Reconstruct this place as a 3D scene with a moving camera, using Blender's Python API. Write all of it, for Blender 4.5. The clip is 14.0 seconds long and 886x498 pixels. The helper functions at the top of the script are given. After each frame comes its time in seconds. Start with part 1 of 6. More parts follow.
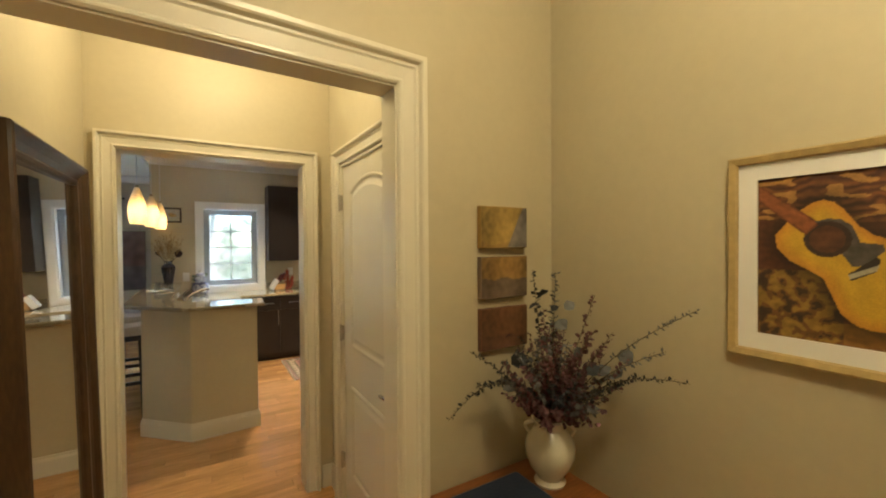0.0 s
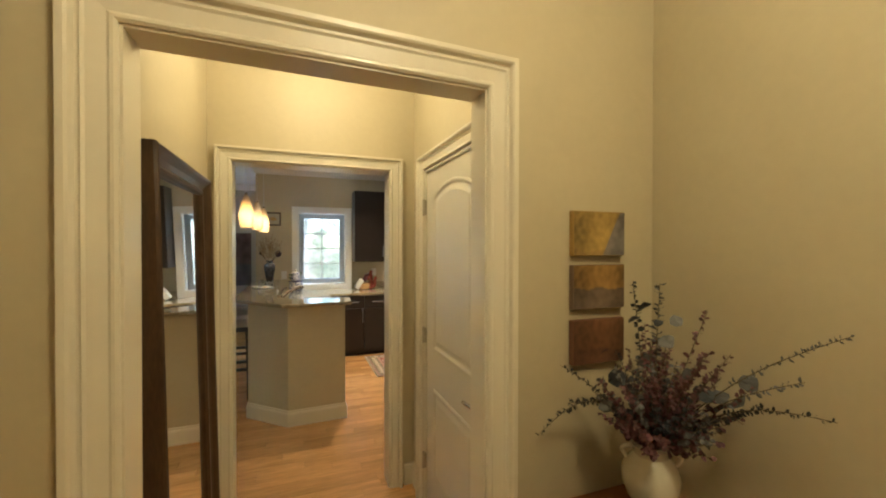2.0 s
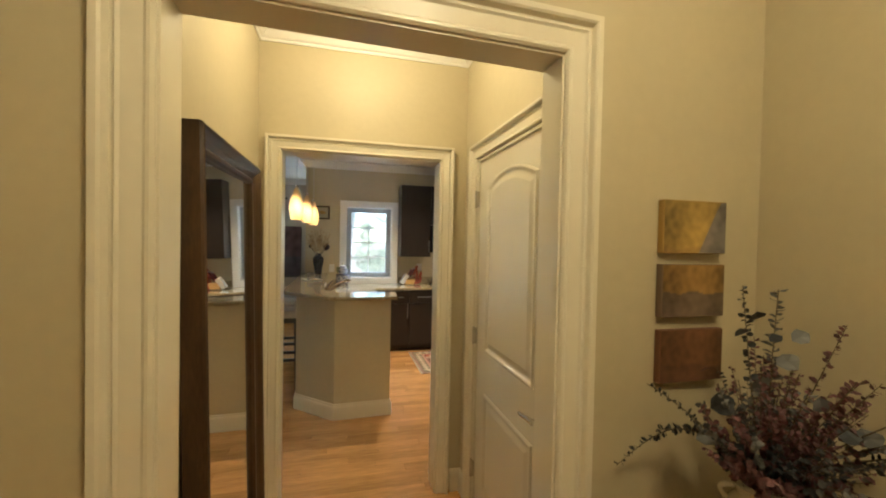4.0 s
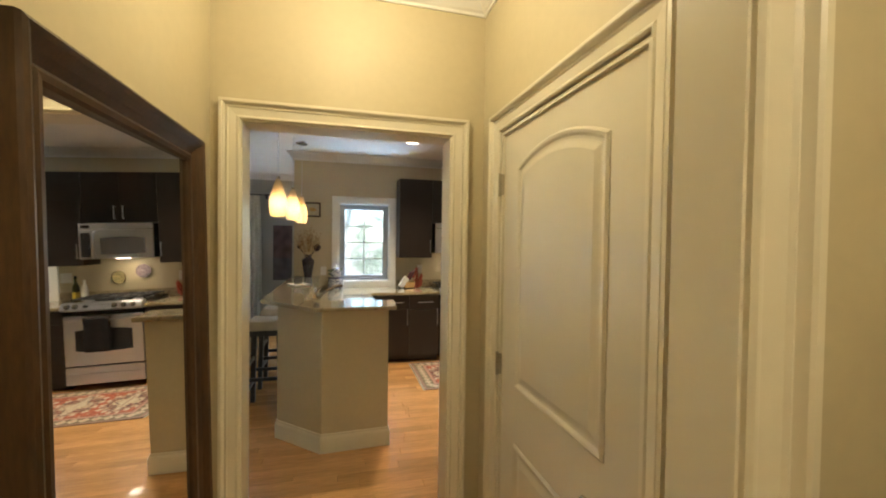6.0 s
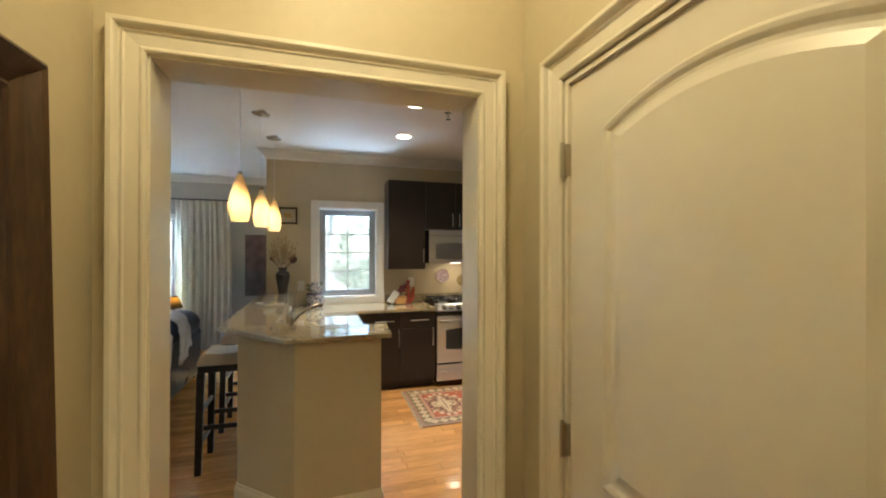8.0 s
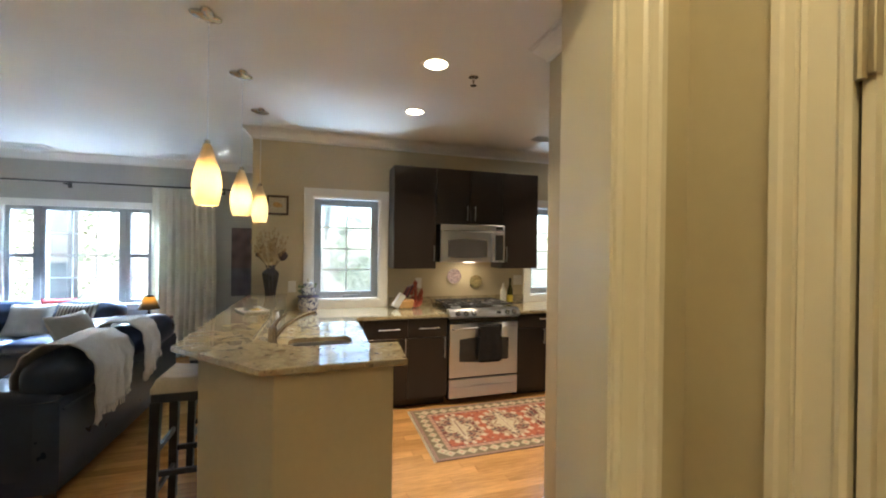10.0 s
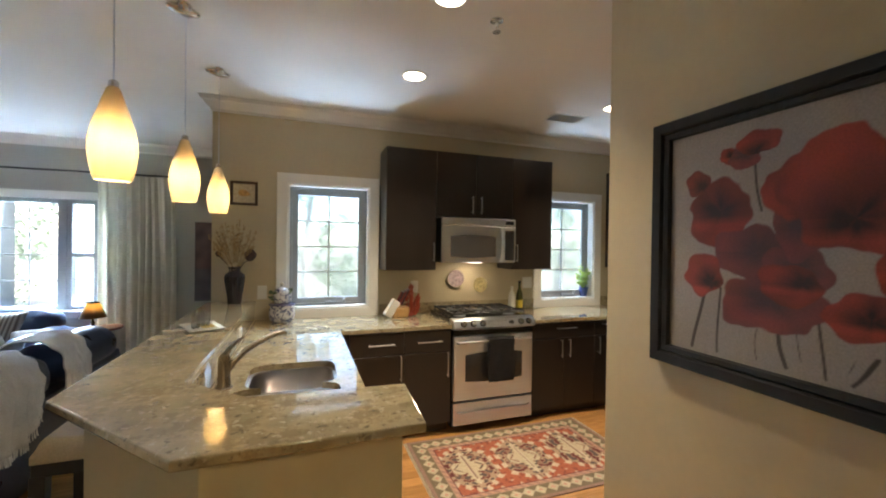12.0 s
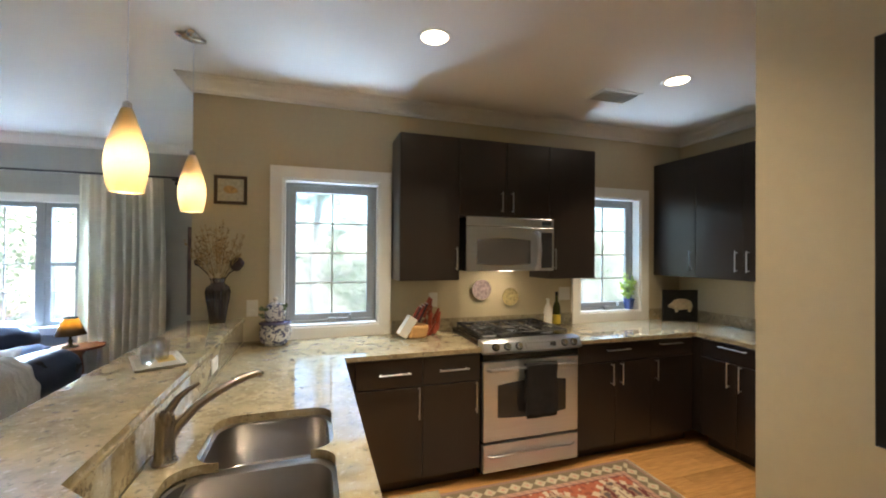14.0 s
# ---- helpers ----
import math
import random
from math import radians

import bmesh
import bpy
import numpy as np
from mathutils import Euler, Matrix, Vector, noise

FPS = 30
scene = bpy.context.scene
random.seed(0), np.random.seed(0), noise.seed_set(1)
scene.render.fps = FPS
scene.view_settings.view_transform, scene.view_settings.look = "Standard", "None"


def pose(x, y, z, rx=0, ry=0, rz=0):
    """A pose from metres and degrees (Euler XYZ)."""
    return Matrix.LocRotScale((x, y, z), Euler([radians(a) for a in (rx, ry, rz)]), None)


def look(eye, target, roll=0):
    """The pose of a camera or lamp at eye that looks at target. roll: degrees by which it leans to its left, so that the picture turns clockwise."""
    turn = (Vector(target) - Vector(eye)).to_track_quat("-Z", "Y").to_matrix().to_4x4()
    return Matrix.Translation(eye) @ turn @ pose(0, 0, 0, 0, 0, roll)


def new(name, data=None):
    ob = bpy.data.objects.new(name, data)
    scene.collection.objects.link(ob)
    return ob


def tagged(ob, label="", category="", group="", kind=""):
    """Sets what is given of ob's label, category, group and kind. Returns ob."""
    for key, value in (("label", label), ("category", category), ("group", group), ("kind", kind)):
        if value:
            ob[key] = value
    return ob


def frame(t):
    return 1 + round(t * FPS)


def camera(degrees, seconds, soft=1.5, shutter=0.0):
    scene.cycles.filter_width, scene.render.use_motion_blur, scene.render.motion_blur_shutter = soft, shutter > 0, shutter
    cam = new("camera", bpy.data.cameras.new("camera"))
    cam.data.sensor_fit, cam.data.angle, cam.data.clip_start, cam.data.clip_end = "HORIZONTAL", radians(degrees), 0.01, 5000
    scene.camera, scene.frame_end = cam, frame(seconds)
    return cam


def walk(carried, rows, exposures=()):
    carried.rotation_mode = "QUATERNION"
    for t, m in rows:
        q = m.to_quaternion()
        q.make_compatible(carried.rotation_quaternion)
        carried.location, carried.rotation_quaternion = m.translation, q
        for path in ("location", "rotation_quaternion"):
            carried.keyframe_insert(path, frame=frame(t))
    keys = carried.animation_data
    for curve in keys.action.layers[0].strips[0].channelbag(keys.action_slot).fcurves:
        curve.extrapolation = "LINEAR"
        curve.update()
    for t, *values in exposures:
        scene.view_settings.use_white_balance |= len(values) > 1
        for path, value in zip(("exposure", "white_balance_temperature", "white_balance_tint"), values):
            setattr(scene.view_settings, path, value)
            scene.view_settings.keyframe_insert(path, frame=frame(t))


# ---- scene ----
cam = camera(96.5, 14.0, soft=2.0)
PATH = [
    (0, (0.215, -0.009, 1.584), (1.258, 1.697, 1.555), -0.4),
    (0.5, (0.206, -0.004, 1.594), (1.168, 1.749, 1.558), -0.7),
    (1, (0.197, 0.006, 1.6), (1.081, 1.801, 1.569), -0.7),
    (1.5, (0.194, 0.017, 1.6), (0.978, 1.857, 1.579), -0.4),
    (2, (0.189, 0.031, 1.599), (0.89, 1.904, 1.581), 0.1),
    (2.5, (0.179, 0.049, 1.597), (0.807, 1.948, 1.578), 0.5),
    (3, (0.17, 0.08, 1.593), (0.723, 2.002, 1.568), 0.9),
    (3.5, (0.176, 0.12, 1.587), (0.669, 2.058, 1.552), 1.2),
    (6, (0.257, 0.733, 1.582), (0.76, 2.669, 1.542), 0.8),
    (6.5, (0.266, 0.9, 1.585), (0.811, 2.824, 1.563), 0.7),
    (7, (0.269, 1.051, 1.57), (0.836, 2.969, 1.56), 0.2),
    (7.5, (0.28, 1.222, 1.58), (0.85, 3.14, 1.577), 0.3),
    (8, (0.281, 1.378, 1.577), (0.864, 3.292, 1.584), 0.1),
    (10.5, (0.304, 2.203, 1.568), (0.914, 4.107, 1.562), 1.2),
    (11, (0.303, 2.367, 1.567), (0.946, 4.261, 1.56), 1.3),
    (11.5, (0.321, 2.529, 1.566), (0.993, 4.413, 1.553), 0.9),
    (12, (0.353, 2.708, 1.565), (1.024, 4.592, 1.551), 0.8),
    (12.5, (0.376, 2.876, 1.569), (1.03, 4.766, 1.558), 0.6),
    (13, (0.391, 3.037, 1.558), (1.015, 4.937, 1.557), 0.6),
    (13.5, (0.423, 3.183, 1.562), (1.045, 5.083, 1.571), 0.5),
    (14, (0.458, 3.297, 1.558), (1.073, 5.2, 1.575), 0.4),
]
walk(cam, [(t, look(eye, target, roll)) for t, eye, target, roll in PATH], [(0, 4.0, 6500, 10), (14, 4.0, 6500, 10)])

# ---- world and light ----
world = bpy.data.worlds.new("world")
scene.world = world
world.use_nodes = True
wn = world.node_tree.nodes
sky = wn.new("ShaderNodeTexSky")
sky.sky_type, sky.sun_disc, sky.sun_elevation, sky.sun_rotation = "NISHITA", False, radians(48), radians(160)
world.node_tree.links.new(sky.outputs["Color"], wn["Background"].inputs["Color"])
wn["Background"].inputs["Strength"].default_value = 0.08


def lamp(name, kind, m, power, colour, **more):
    data = bpy.data.lights.new(name, kind)
    data.energy, data.color = power, colour
    for key, value in more.items():
        if key == "size":
            if kind == "AREA":
                data.size = value
            else:
                data.shadow_soft_size = value
        if key == "spot":
            data.spot_size, data.spot_blend = radians(value), 0.8
        if key == "spread":
            data.spread = radians(value)
        if key == "angle":
            data.angle = radians(value)
        if key == "disk":
            data.shape = "DISK"
    ob = new(name, data)
    ob.matrix_world = m
    return ob


lamp("sun", "SUN", look((0, 0, 20), (-3.5, 9.0, 6)), 2.2, (1.0, 0.94, 0.86), angle=0.5)
WARM, AMBER, SKYLIGHT = (1.0, 0.81, 0.56), (1.0, 0.86, 0.53), (0.52, 0.73, 1.0)
HALL_W, ROOM_W, CAN_W, PEND_W, DAY_W = 1.25, 2.6, 8.2, 0.27, 1.4
lamp("hall_lamp", "POINT", pose(0.30, 1.95, 2.62), HALL_W, AMBER, size=0.10)
lamp("entry_lamp", "POINT", pose(0.60, -0.10, 2.62), ROOM_W, AMBER, size=0.14)
CANS = [(1.003, 4.478), (1.077, 5.387), (2.815, 5.38)]
for cx, cy in CANS:
    lamp("recessed_lamp", "SPOT", pose(cx, cy, 2.735), CAN_W, WARM, size=0.05, spot=102)
PENDANTS = [(-0.262, 4.37), (-0.222, 5.08), (-0.203, 5.84)]
for cx, cy in PENDANTS:
    lamp("pendant_lamp", "POINT", pose(cx, cy, 1.90), PEND_W, WARM, size=0.03)
# unseen area lamps added outside the windows, standing in for sky and sunlit ground
for wx, wy, w, power, low in ((-2.73, 8.5, 1.6, 64, 0.02), (0.585, 6.4, 0.7, 9, 0.5), (3.145, 6.4, 0.7, 7, 0.5)):
    lamp("window_sky", "AREA", look((wx, wy + 0.75, 2.75), (wx, wy - 1.6, 0.4)), power * DAY_W, SKYLIGHT, size=w, spread=115 if w > 1 else 180)
    lamp("window_ground", "AREA", look((wx, wy + 0.65, 0.20), (wx, wy - 1.5, 2.75)), power * low * DAY_W, SKYLIGHT, size=w * 0.8)
lamp("cooktop_lamp", "AREA", pose(1.90, 6.18, 1.405), 0.12, WARM, size=0.12)
lamp("table_lamp_bulb", "POINT", pose(-1.82, 8.12, 0.80), 0.12, AMBER, size=0.03)


# ---- materials ----
def mat(name, col, rough=0.5, metal=0.0, var=0.12, scale=4.0, fine=0.0, fscale=60.0, bump=0.0, bscale=80.0, stretch=(1, 1, 1), island=0.0, objrand=0.0, coat=0.0, rvar=0.0, sheen=0.0):
    m = bpy.data.materials.new(name)
    m.use_nodes = True
    n, l = m.node_tree.nodes, m.node_tree.links
    p = n["Principled BSDF"]
    p.inputs["Roughness"].default_value, p.inputs["Metallic"].default_value = rough, metal
    p.inputs["Coat Weight"].default_value = coat
    p.inputs["Sheen Weight"].default_value = sheen
    tc, mp = n.new("ShaderNodeTexCoord"), n.new("ShaderNodeMapping")
    mp.inputs["Scale"].default_value = stretch
    l.new(tc.outputs["Object"], mp.inputs["Vector"])
    out = None

    def noise_tex(sc, detail=4):
        t = n.new("ShaderNodeTexNoise")
        t.inputs["Scale"].default_value, t.inputs["Detail"].default_value = sc, detail
        l.new(mp.outputs["Vector"], t.inputs["Vector"])
        return t.outputs["Fac"]

    def scaled(sock, amount):
        r = n.new("ShaderNodeMapRange")
        r.inputs["From Min"].default_value, r.inputs["From Max"].default_value = 0.3, 0.7
        r.inputs["To Min"].default_value, r.inputs["To Max"].default_value = 1 - amount, 1 + amount
        l.new(sock, r.inputs["Value"])
        return r.outputs["Result"]

    def times(a, b):
        k = n.new("ShaderNodeMath")
        k.operation = "MULTIPLY"
        l.new(a, k.inputs[0])
        l.new(b, k.inputs[1])
        return k.outputs[0]

    big = noise_tex(scale, 3)
    fac = scaled(big, var)
    if fine:
        fac = times(fac, scaled(noise_tex(fscale, 6), fine))
    for amount, node, sock in ((island, "ShaderNodeNewGeometry", "Random Per Island"), (objrand, "ShaderNodeObjectInfo", "Random")):
        if amount:
            g = n.new(node)
            r = n.new("ShaderNodeMapRange")
            r.inputs["To Min"].default_value, r.inputs["To Max"].default_value = 1 - amount, 1 + amount
            l.new(g.outputs[sock], r.inputs["Value"])
            fac = times(fac, r.outputs["Result"])
    v = n.new("ShaderNodeVectorMath")
    v.operation = "SCALE"
    v.inputs[0].default_value = col
    l.new(fac, v.inputs["Scale"])
    l.new(v.outputs[0], p.inputs["Base Color"])
    if rvar:
        r = n.new("ShaderNodeMapRange")
        r.inputs["To Min"].default_value, r.inputs["To Max"].default_value = max(0.02, rough - rvar), rough + rvar
        l.new(big, r.inputs["Value"])
        l.new(r.outputs["Result"], p.inputs["Roughness"])
    if bump:
        b = n.new("ShaderNodeBump")
        b.inputs["Strength"].default_value, b.inputs["Distance"].default_value = bump, 0.002
        l.new(noise_tex(bscale, 3), b.inputs["Height"])
        l.new(b.outputs["Normal"], p.inputs["Normal"])
    return m


def glow(name, col, strength):
    m = bpy.data.materials.new(name)
    m.use_nodes = True
    p = m.node_tree.nodes["Principled BSDF"]
    p.inputs["Base Color"].default_value = (*col, 1)
    p.inputs["Emission Color"].default_value, p.inputs["Emission Strength"].default_value = (*col, 1), strength
    return m


def granite(name):
    m = mat(name, (0.37, 0.315, 0.20), 0.05, var=0.22, scale=9, rvar=0.02, coat=0.3)
    n, l = m.node_tree.nodes, m.node_tree.links
    p = n["Principled BSDF"]
    p.inputs["Coat Roughness"].default_value, p.inputs["IOR"].default_value = 0.03, 2.05
    base = p.inputs["Base Color"].links[0].from_socket
    tc = n.new("ShaderNodeTexCoord")
    for sc, lo, hi, col in ((15.0, 0.51, 0.60, (0.25, 0.195, 0.12, 1)), (34.0, 0.57, 0.63, (0.52, 0.47, 0.36, 1)), (26.0, 0.605, 0.65, (0.125, 0.10, 0.068, 1)), (70.0, 0.64, 0.68, (0.05, 0.04, 0.03, 1))):
        t, r, x = n.new("ShaderNodeTexNoise"), n.new("ShaderNodeMapRange"), n.new("ShaderNodeMix")
        t.inputs["Scale"].default_value, t.inputs["Detail"].default_value, t.inputs["Roughness"].default_value = sc, 5, 0.65
        l.new(tc.outputs["Object"], t.inputs["Vector"])
        r.inputs["From Min"].default_value, r.inputs["From Max"].default_value = lo, hi
        r.inputs["To Max"].default_value = 0.75
        l.new(t.outputs["Fac"], r.inputs["Value"])
        x.data_type = "RGBA"
        l.new(r.outputs["Result"], x.inputs["Factor"])
        l.new(base, x.inputs["A"])
        x.inputs["B"].default_value = col
        base = x.outputs["Result"]
    l.new(base, p.inputs["Base Color"])
    return m


def board_wood(name, col, objects):
    m = mat(name, col, 0.24, var=0.14, scale=1.2, fine=0.16, fscale=9, bump=0.12, bscale=60, stretch=(1, 9, 9), island=0 if objects else 0.16, objrand=0.16 if objects else 0, coat=0.25, rvar=0.06)
    n, l = m.node_tree.nodes, m.node_tree.links
    mp = [k for k in n if k.bl_idname == "ShaderNodeMapping"][0]
    g = n.new("ShaderNodeObjectInfo" if objects else "ShaderNodeNewGeometry")
    k = n.new("ShaderNodeMath")
    k.operation = "MULTIPLY"
    k.inputs[1].default_value = 37.0
    l.new(g.outputs["Random" if objects else "Random Per Island"], k.inputs[0])
    c = n.new("ShaderNodeCombineXYZ")
    for ax in "XYZ":
        l.new(k.outputs[0], c.inputs[ax])
    l.new(c.outputs[0], mp.inputs["Location"])
    return m


def painted(name, rough=0.5, coat=0.0):
    m = bpy.data.materials.new(name)
    m.use_nodes = True
    n, l = m.node_tree.nodes, m.node_tree.links
    p = n["Principled BSDF"]
    a, t, r, v = n.new("ShaderNodeAttribute"), n.new("ShaderNodeTexNoise"), n.new("ShaderNodeMapRange"), n.new("ShaderNodeVectorMath")
    a.attribute_name = "paint"
    t.inputs["Scale"].default_value = 120
    r.inputs["To Min"].default_value, r.inputs["To Max"].default_value = 0.75, 1.25
    v.operation = "SCALE"
    l.new(t.outputs["Fac"], r.inputs["Value"])
    l.new(a.outputs["Color"], v.inputs[0])
    l.new(r.outputs["Result"], v.inputs["Scale"])
    l.new(v.outputs[0], p.inputs["Base Color"])
    p.inputs["Roughness"].default_value, p.inputs["Coat Weight"].default_value = rough, coat
    return m


def glass(name):
    m = bpy.data.materials.new(name)
    m.use_nodes = True
    p = m.node_tree.nodes["Principled BSDF"]
    p.inputs["Roughness"].default_value, p.inputs["Transmission Weight"].default_value, p.inputs["IOR"].default_value = 0.0, 1.0, 1.45
    return m


WALL = mat("wall_paint", (0.50, 0.43, 0.285), 0.55, var=0.035, scale=1.5, fine=0.02, fscale=30, bump=0.08, bscale=160)
# greyer base colour than WALL, for the living room's north and west walls
WALL_GREY = mat("grey_wall_tone", (0.43, 0.42, 0.38), 0.6, var=0.035, scale=1.5, fine=0.02, fscale=30, bump=0.08, bscale=160)
CEIL = mat("ceiling_paint", (0.76, 0.74, 0.70), 0.7, var=0.03, scale=1.2, bump=0.05, bscale=120)
TRIM = mat("trim_paint", (0.68, 0.625, 0.50), 0.32, var=0.03, scale=3, bump=0.03, bscale=60)
DOOR = mat("door_paint", (0.63, 0.58, 0.465), 0.34, var=0.03, scale=3, bump=0.05, bscale=90)
WHITE = mat("window_casing_paint", (0.78, 0.77, 0.72), 0.35, var=0.03, scale=3)
MUNTIN = mat("pale_muntin_paint", (0.50, 0.51, 0.51), 0.4, var=0.05, scale=6)
SASH = mat("grey_sash_paint", (0.30, 0.31, 0.31), 0.4, var=0.05, scale=6)
GRANITE = granite("speckled_granite")
ESPRESSO = mat("espresso_wood", (0.022, 0.017, 0.015), 0.30, var=0.10, scale=1.2, fine=0.04, fscale=20, stretch=(6, 6, 1), rvar=0.03)
DARKWOOD = mat("black_stained_wood", (0.018, 0.012, 0.009), 0.3, var=0.2, scale=5)
STEEL = mat("brushed_steel", (0.64, 0.67, 0.73), 0.31, 1.0, var=0.04, scale=3, fine=0.02, fscale=60, stretch=(1, 1, 30), rvar=0.04)
SINKSTEEL = mat("sink_steel", (0.46, 0.44, 0.43), 0.28, 1.0, var=0.08, scale=6)
CHROME = mat("polished_nickel", (0.62, 0.60, 0.56), 0.16, 1.0, var=0.05, scale=8)
BRONZE = mat("brushed_nickel_faucet", (0.42, 0.37, 0.31), 0.26, 1.0, var=0.08, scale=12)
BLACK = mat("black_enamel", (0.010, 0.010, 0.011), 0.2, var=0.2, scale=10)
IRON = mat("cast_iron", (0.02, 0.02, 0.021), 0.5, var=0.2, scale=30, bump=0.2, bscale=200)
BLACKGLASS = mat("dark_glass", (0.035, 0.036, 0.04), 0.07, var=0.1, scale=3)
GREYGLASS = mat("grey_meshed_glass", (0.10, 0.10, 0.105), 0.15, var=0.1, scale=3)
GLASS = glass("window_glass")
CLEAR = glass("clear_glass")
# tint and roughness put in the glass dim and blur the over-bright outdoors
HAZY_PANE = glass("hazy_dim_glass")
HAZY_PANE.node_tree.nodes["Principled BSDF"].inputs["Roughness"].default_value = 0.10
HAZY_PANE.node_tree.nodes["Principled BSDF"].inputs["Base Color"].default_value = (0.50, 0.56, 0.60, 1)
LEATHER = mat("dark_leather", (0.018, 0.030, 0.062), 0.30, var=0.25, scale=5, bump=0.5, bscale=70, rvar=0.08)
CREAM = mat("cream_upholstery", (0.52, 0.44, 0.33), 0.85, var=0.08, scale=8, fine=0.1, fscale=200, bump=0.4, bscale=300)
THROW = mat("cream_knit_throw", (0.66, 0.65, 0.65), 0.9, var=0.08, scale=8, fine=0.12, fscale=150, bump=0.6, bscale=160)
CURTAIN = mat("grey_green_curtain", (0.47, 0.455, 0.40), 0.75, var=0.06, scale=4, fine=0.06, fscale=150)


def see_through(m, col):
    """Adds light that shines through thin cloth or leaves."""
    n, l = m.node_tree.nodes, m.node_tree.links
    tr, ad = n.new("ShaderNodeBsdfTranslucent"), n.new("ShaderNodeAddShader")
    tr.inputs["Color"].default_value = (*col, 1)
    l.new(tr.outputs[0], ad.inputs[0])
    l.new(n["Principled BSDF"].outputs[0], ad.inputs[1])
    l.new(ad.outputs[0], n["Material Output"].inputs["Surface"])


see_through(CURTAIN, (0.33, 0.315, 0.255))
SILVER = mat("mirror_silver", (0.86, 0.87, 0.87), 0.015, 1.0, var=0.0)
FRAMEWOOD = mat("brown_gilt_frame", (0.050, 0.024, 0.010), 0.36, var=0.35, scale=3, fine=0.25, fscale=25, stretch=(6, 6, 1), rvar=0.08)
GOLDWOOD = mat("light_gold_frame", (0.42, 0.30, 0.12), 0.4, var=0.12, scale=8, fine=0.1, fscale=60)
BLACKFRAME = mat("black_frame", (0.005, 0.005, 0.006), 0.5, var=0.2, scale=8)
MATBOARD = mat("white_mat_board", (0.74, 0.71, 0.66), 0.8, var=0.02, scale=5)
CERAMIC = mat("white_ceramic", (0.72, 0.66, 0.52), 0.18, var=0.05, scale=8, coat=0.4)
TABLEWOOD = mat("orange_brown_wood", (0.24, 0.085, 0.025), 0.28, var=0.2, scale=3, fine=0.2, fscale=14, stretch=(1, 8, 8))
PAINT = painted("art_paint", 0.6)
RUGPILE = painted("rug_pile", 0.95)
HINGE = mat("satin_nickel_hinge", (0.45, 0.41, 0.33), 0.35, 1.0, var=0.1, scale=20)
PLASTIC = mat("white_plastic", (0.72, 0.71, 0.66), 0.4, var=0.03, scale=10)
BOARD = board_wood("oak_board", (0.54, 0.285, 0.105), True)
BOARDS = board_wood("oak_boards", (0.54, 0.285, 0.105), False)


def opal(name, low, high, z0, z1, through_low, through_high):
    """Cased glass, thinner and whiter below, amber above; also the lampshade's painted glow."""
    m = bpy.data.materials.new(name)
    m.use_nodes = True
    n, l = m.node_tree.nodes, m.node_tree.links
    tc, sp, mr, cr = n.new("ShaderNodeTexCoord"), n.new("ShaderNodeSeparateXYZ"), n.new("ShaderNodeMapRange"), n.new("ShaderNodeMix")
    l.new(tc.outputs["Object"], sp.inputs[0])
    l.new(sp.outputs["Z"], mr.inputs["Value"])
    mr.inputs["From Min"].default_value, mr.inputs["From Max"].default_value = z0, z1
    mr.interpolation_type = "SMOOTHSTEP"
    cr.data_type = "RGBA"
    l.new(mr.outputs["Result"], cr.inputs["Factor"])
    cr.inputs["A"].default_value = (*[c * through_low for c in low], 1)
    cr.inputs["B"].default_value = (*[c * through_high for c in high], 1)
    tr, df, mx = n.new("ShaderNodeBsdfTranslucent"), n["Principled BSDF"], n.new("ShaderNodeAddShader")
    l.new(cr.outputs["Result"], tr.inputs["Color"])
    df.inputs["Base Color"].default_value, df.inputs["Roughness"].default_value = (*[c * 0.5 for c in high], 1), 0.2
    l.new(tr.outputs[0], mx.inputs[0])
    l.new(df.outputs[0], mx.inputs[1])
    l.new(mx.outputs[0], n["Material Output"].inputs["Surface"])
    return m


SHADE = opal("opal_shade_glass", (1.0, 0.93, 0.74), (1.0, 0.82, 0.52), 0.19, 0.30, 0.33, 0.15)
# bulb's glow is painted in: cloth passes far more light near its top
LAMPSHADE = opal("amber_lamp_shade", (1.0, 0.60, 0.18), (1.0, 0.66, 0.22), 0.15, 0.27, 0.05, 0.50)
LAMPSHADE.node_tree.nodes["Principled BSDF"].inputs["Base Color"].default_value = (0.07, 0.038, 0.014, 1)
CANGLOW = glow("lamp_disc", (1.0, 0.84, 0.62), 1.2)


# ---- building blocks ----
def part(name, bm, material, parent=None, label="", kind="", smooth=False):
    bmesh.ops.recalc_face_normals(bm, faces=bm.faces)
    me = bpy.data.meshes.new(name)
    bm.to_mesh(me)
    bm.free()
    if smooth:
        me.polygons.foreach_set("use_smooth", [True] * len(me.polygons))
        me.set_sharp_from_angle(angle=radians(38))
    me.materials.append(material)
    ob = new(name, me)
    ob.parent = parent
    return tagged(ob, label, kind=kind)


def thing(name, place, label, category, group="", rz=0):
    ob = new(name)
    ob.empty_display_size = 0.1
    ob.matrix_world = pose(*place, 0, 0, rz)
    return tagged(ob, label, category, group)


def bx(bm, x0, x1, y0, y1, z0, z1, bevel=0.0, seg=2):
    r = bmesh.ops.create_cube(bm, size=1.0)
    for v in r["verts"]:
        v.co = Vector(((x0 + x1) / 2 + v.co.x * (x1 - x0), (y0 + y1) / 2 + v.co.y * (y1 - y0), (z0 + z1) / 2 + v.co.z * (z1 - z0)))
    if bevel:
        es = list({e for v in r["verts"] for e in v.link_edges})
        bmesh.ops.bevel(bm, geom=es, offset=bevel, segments=seg, profile=0.5, affect="EDGES")
    return bm


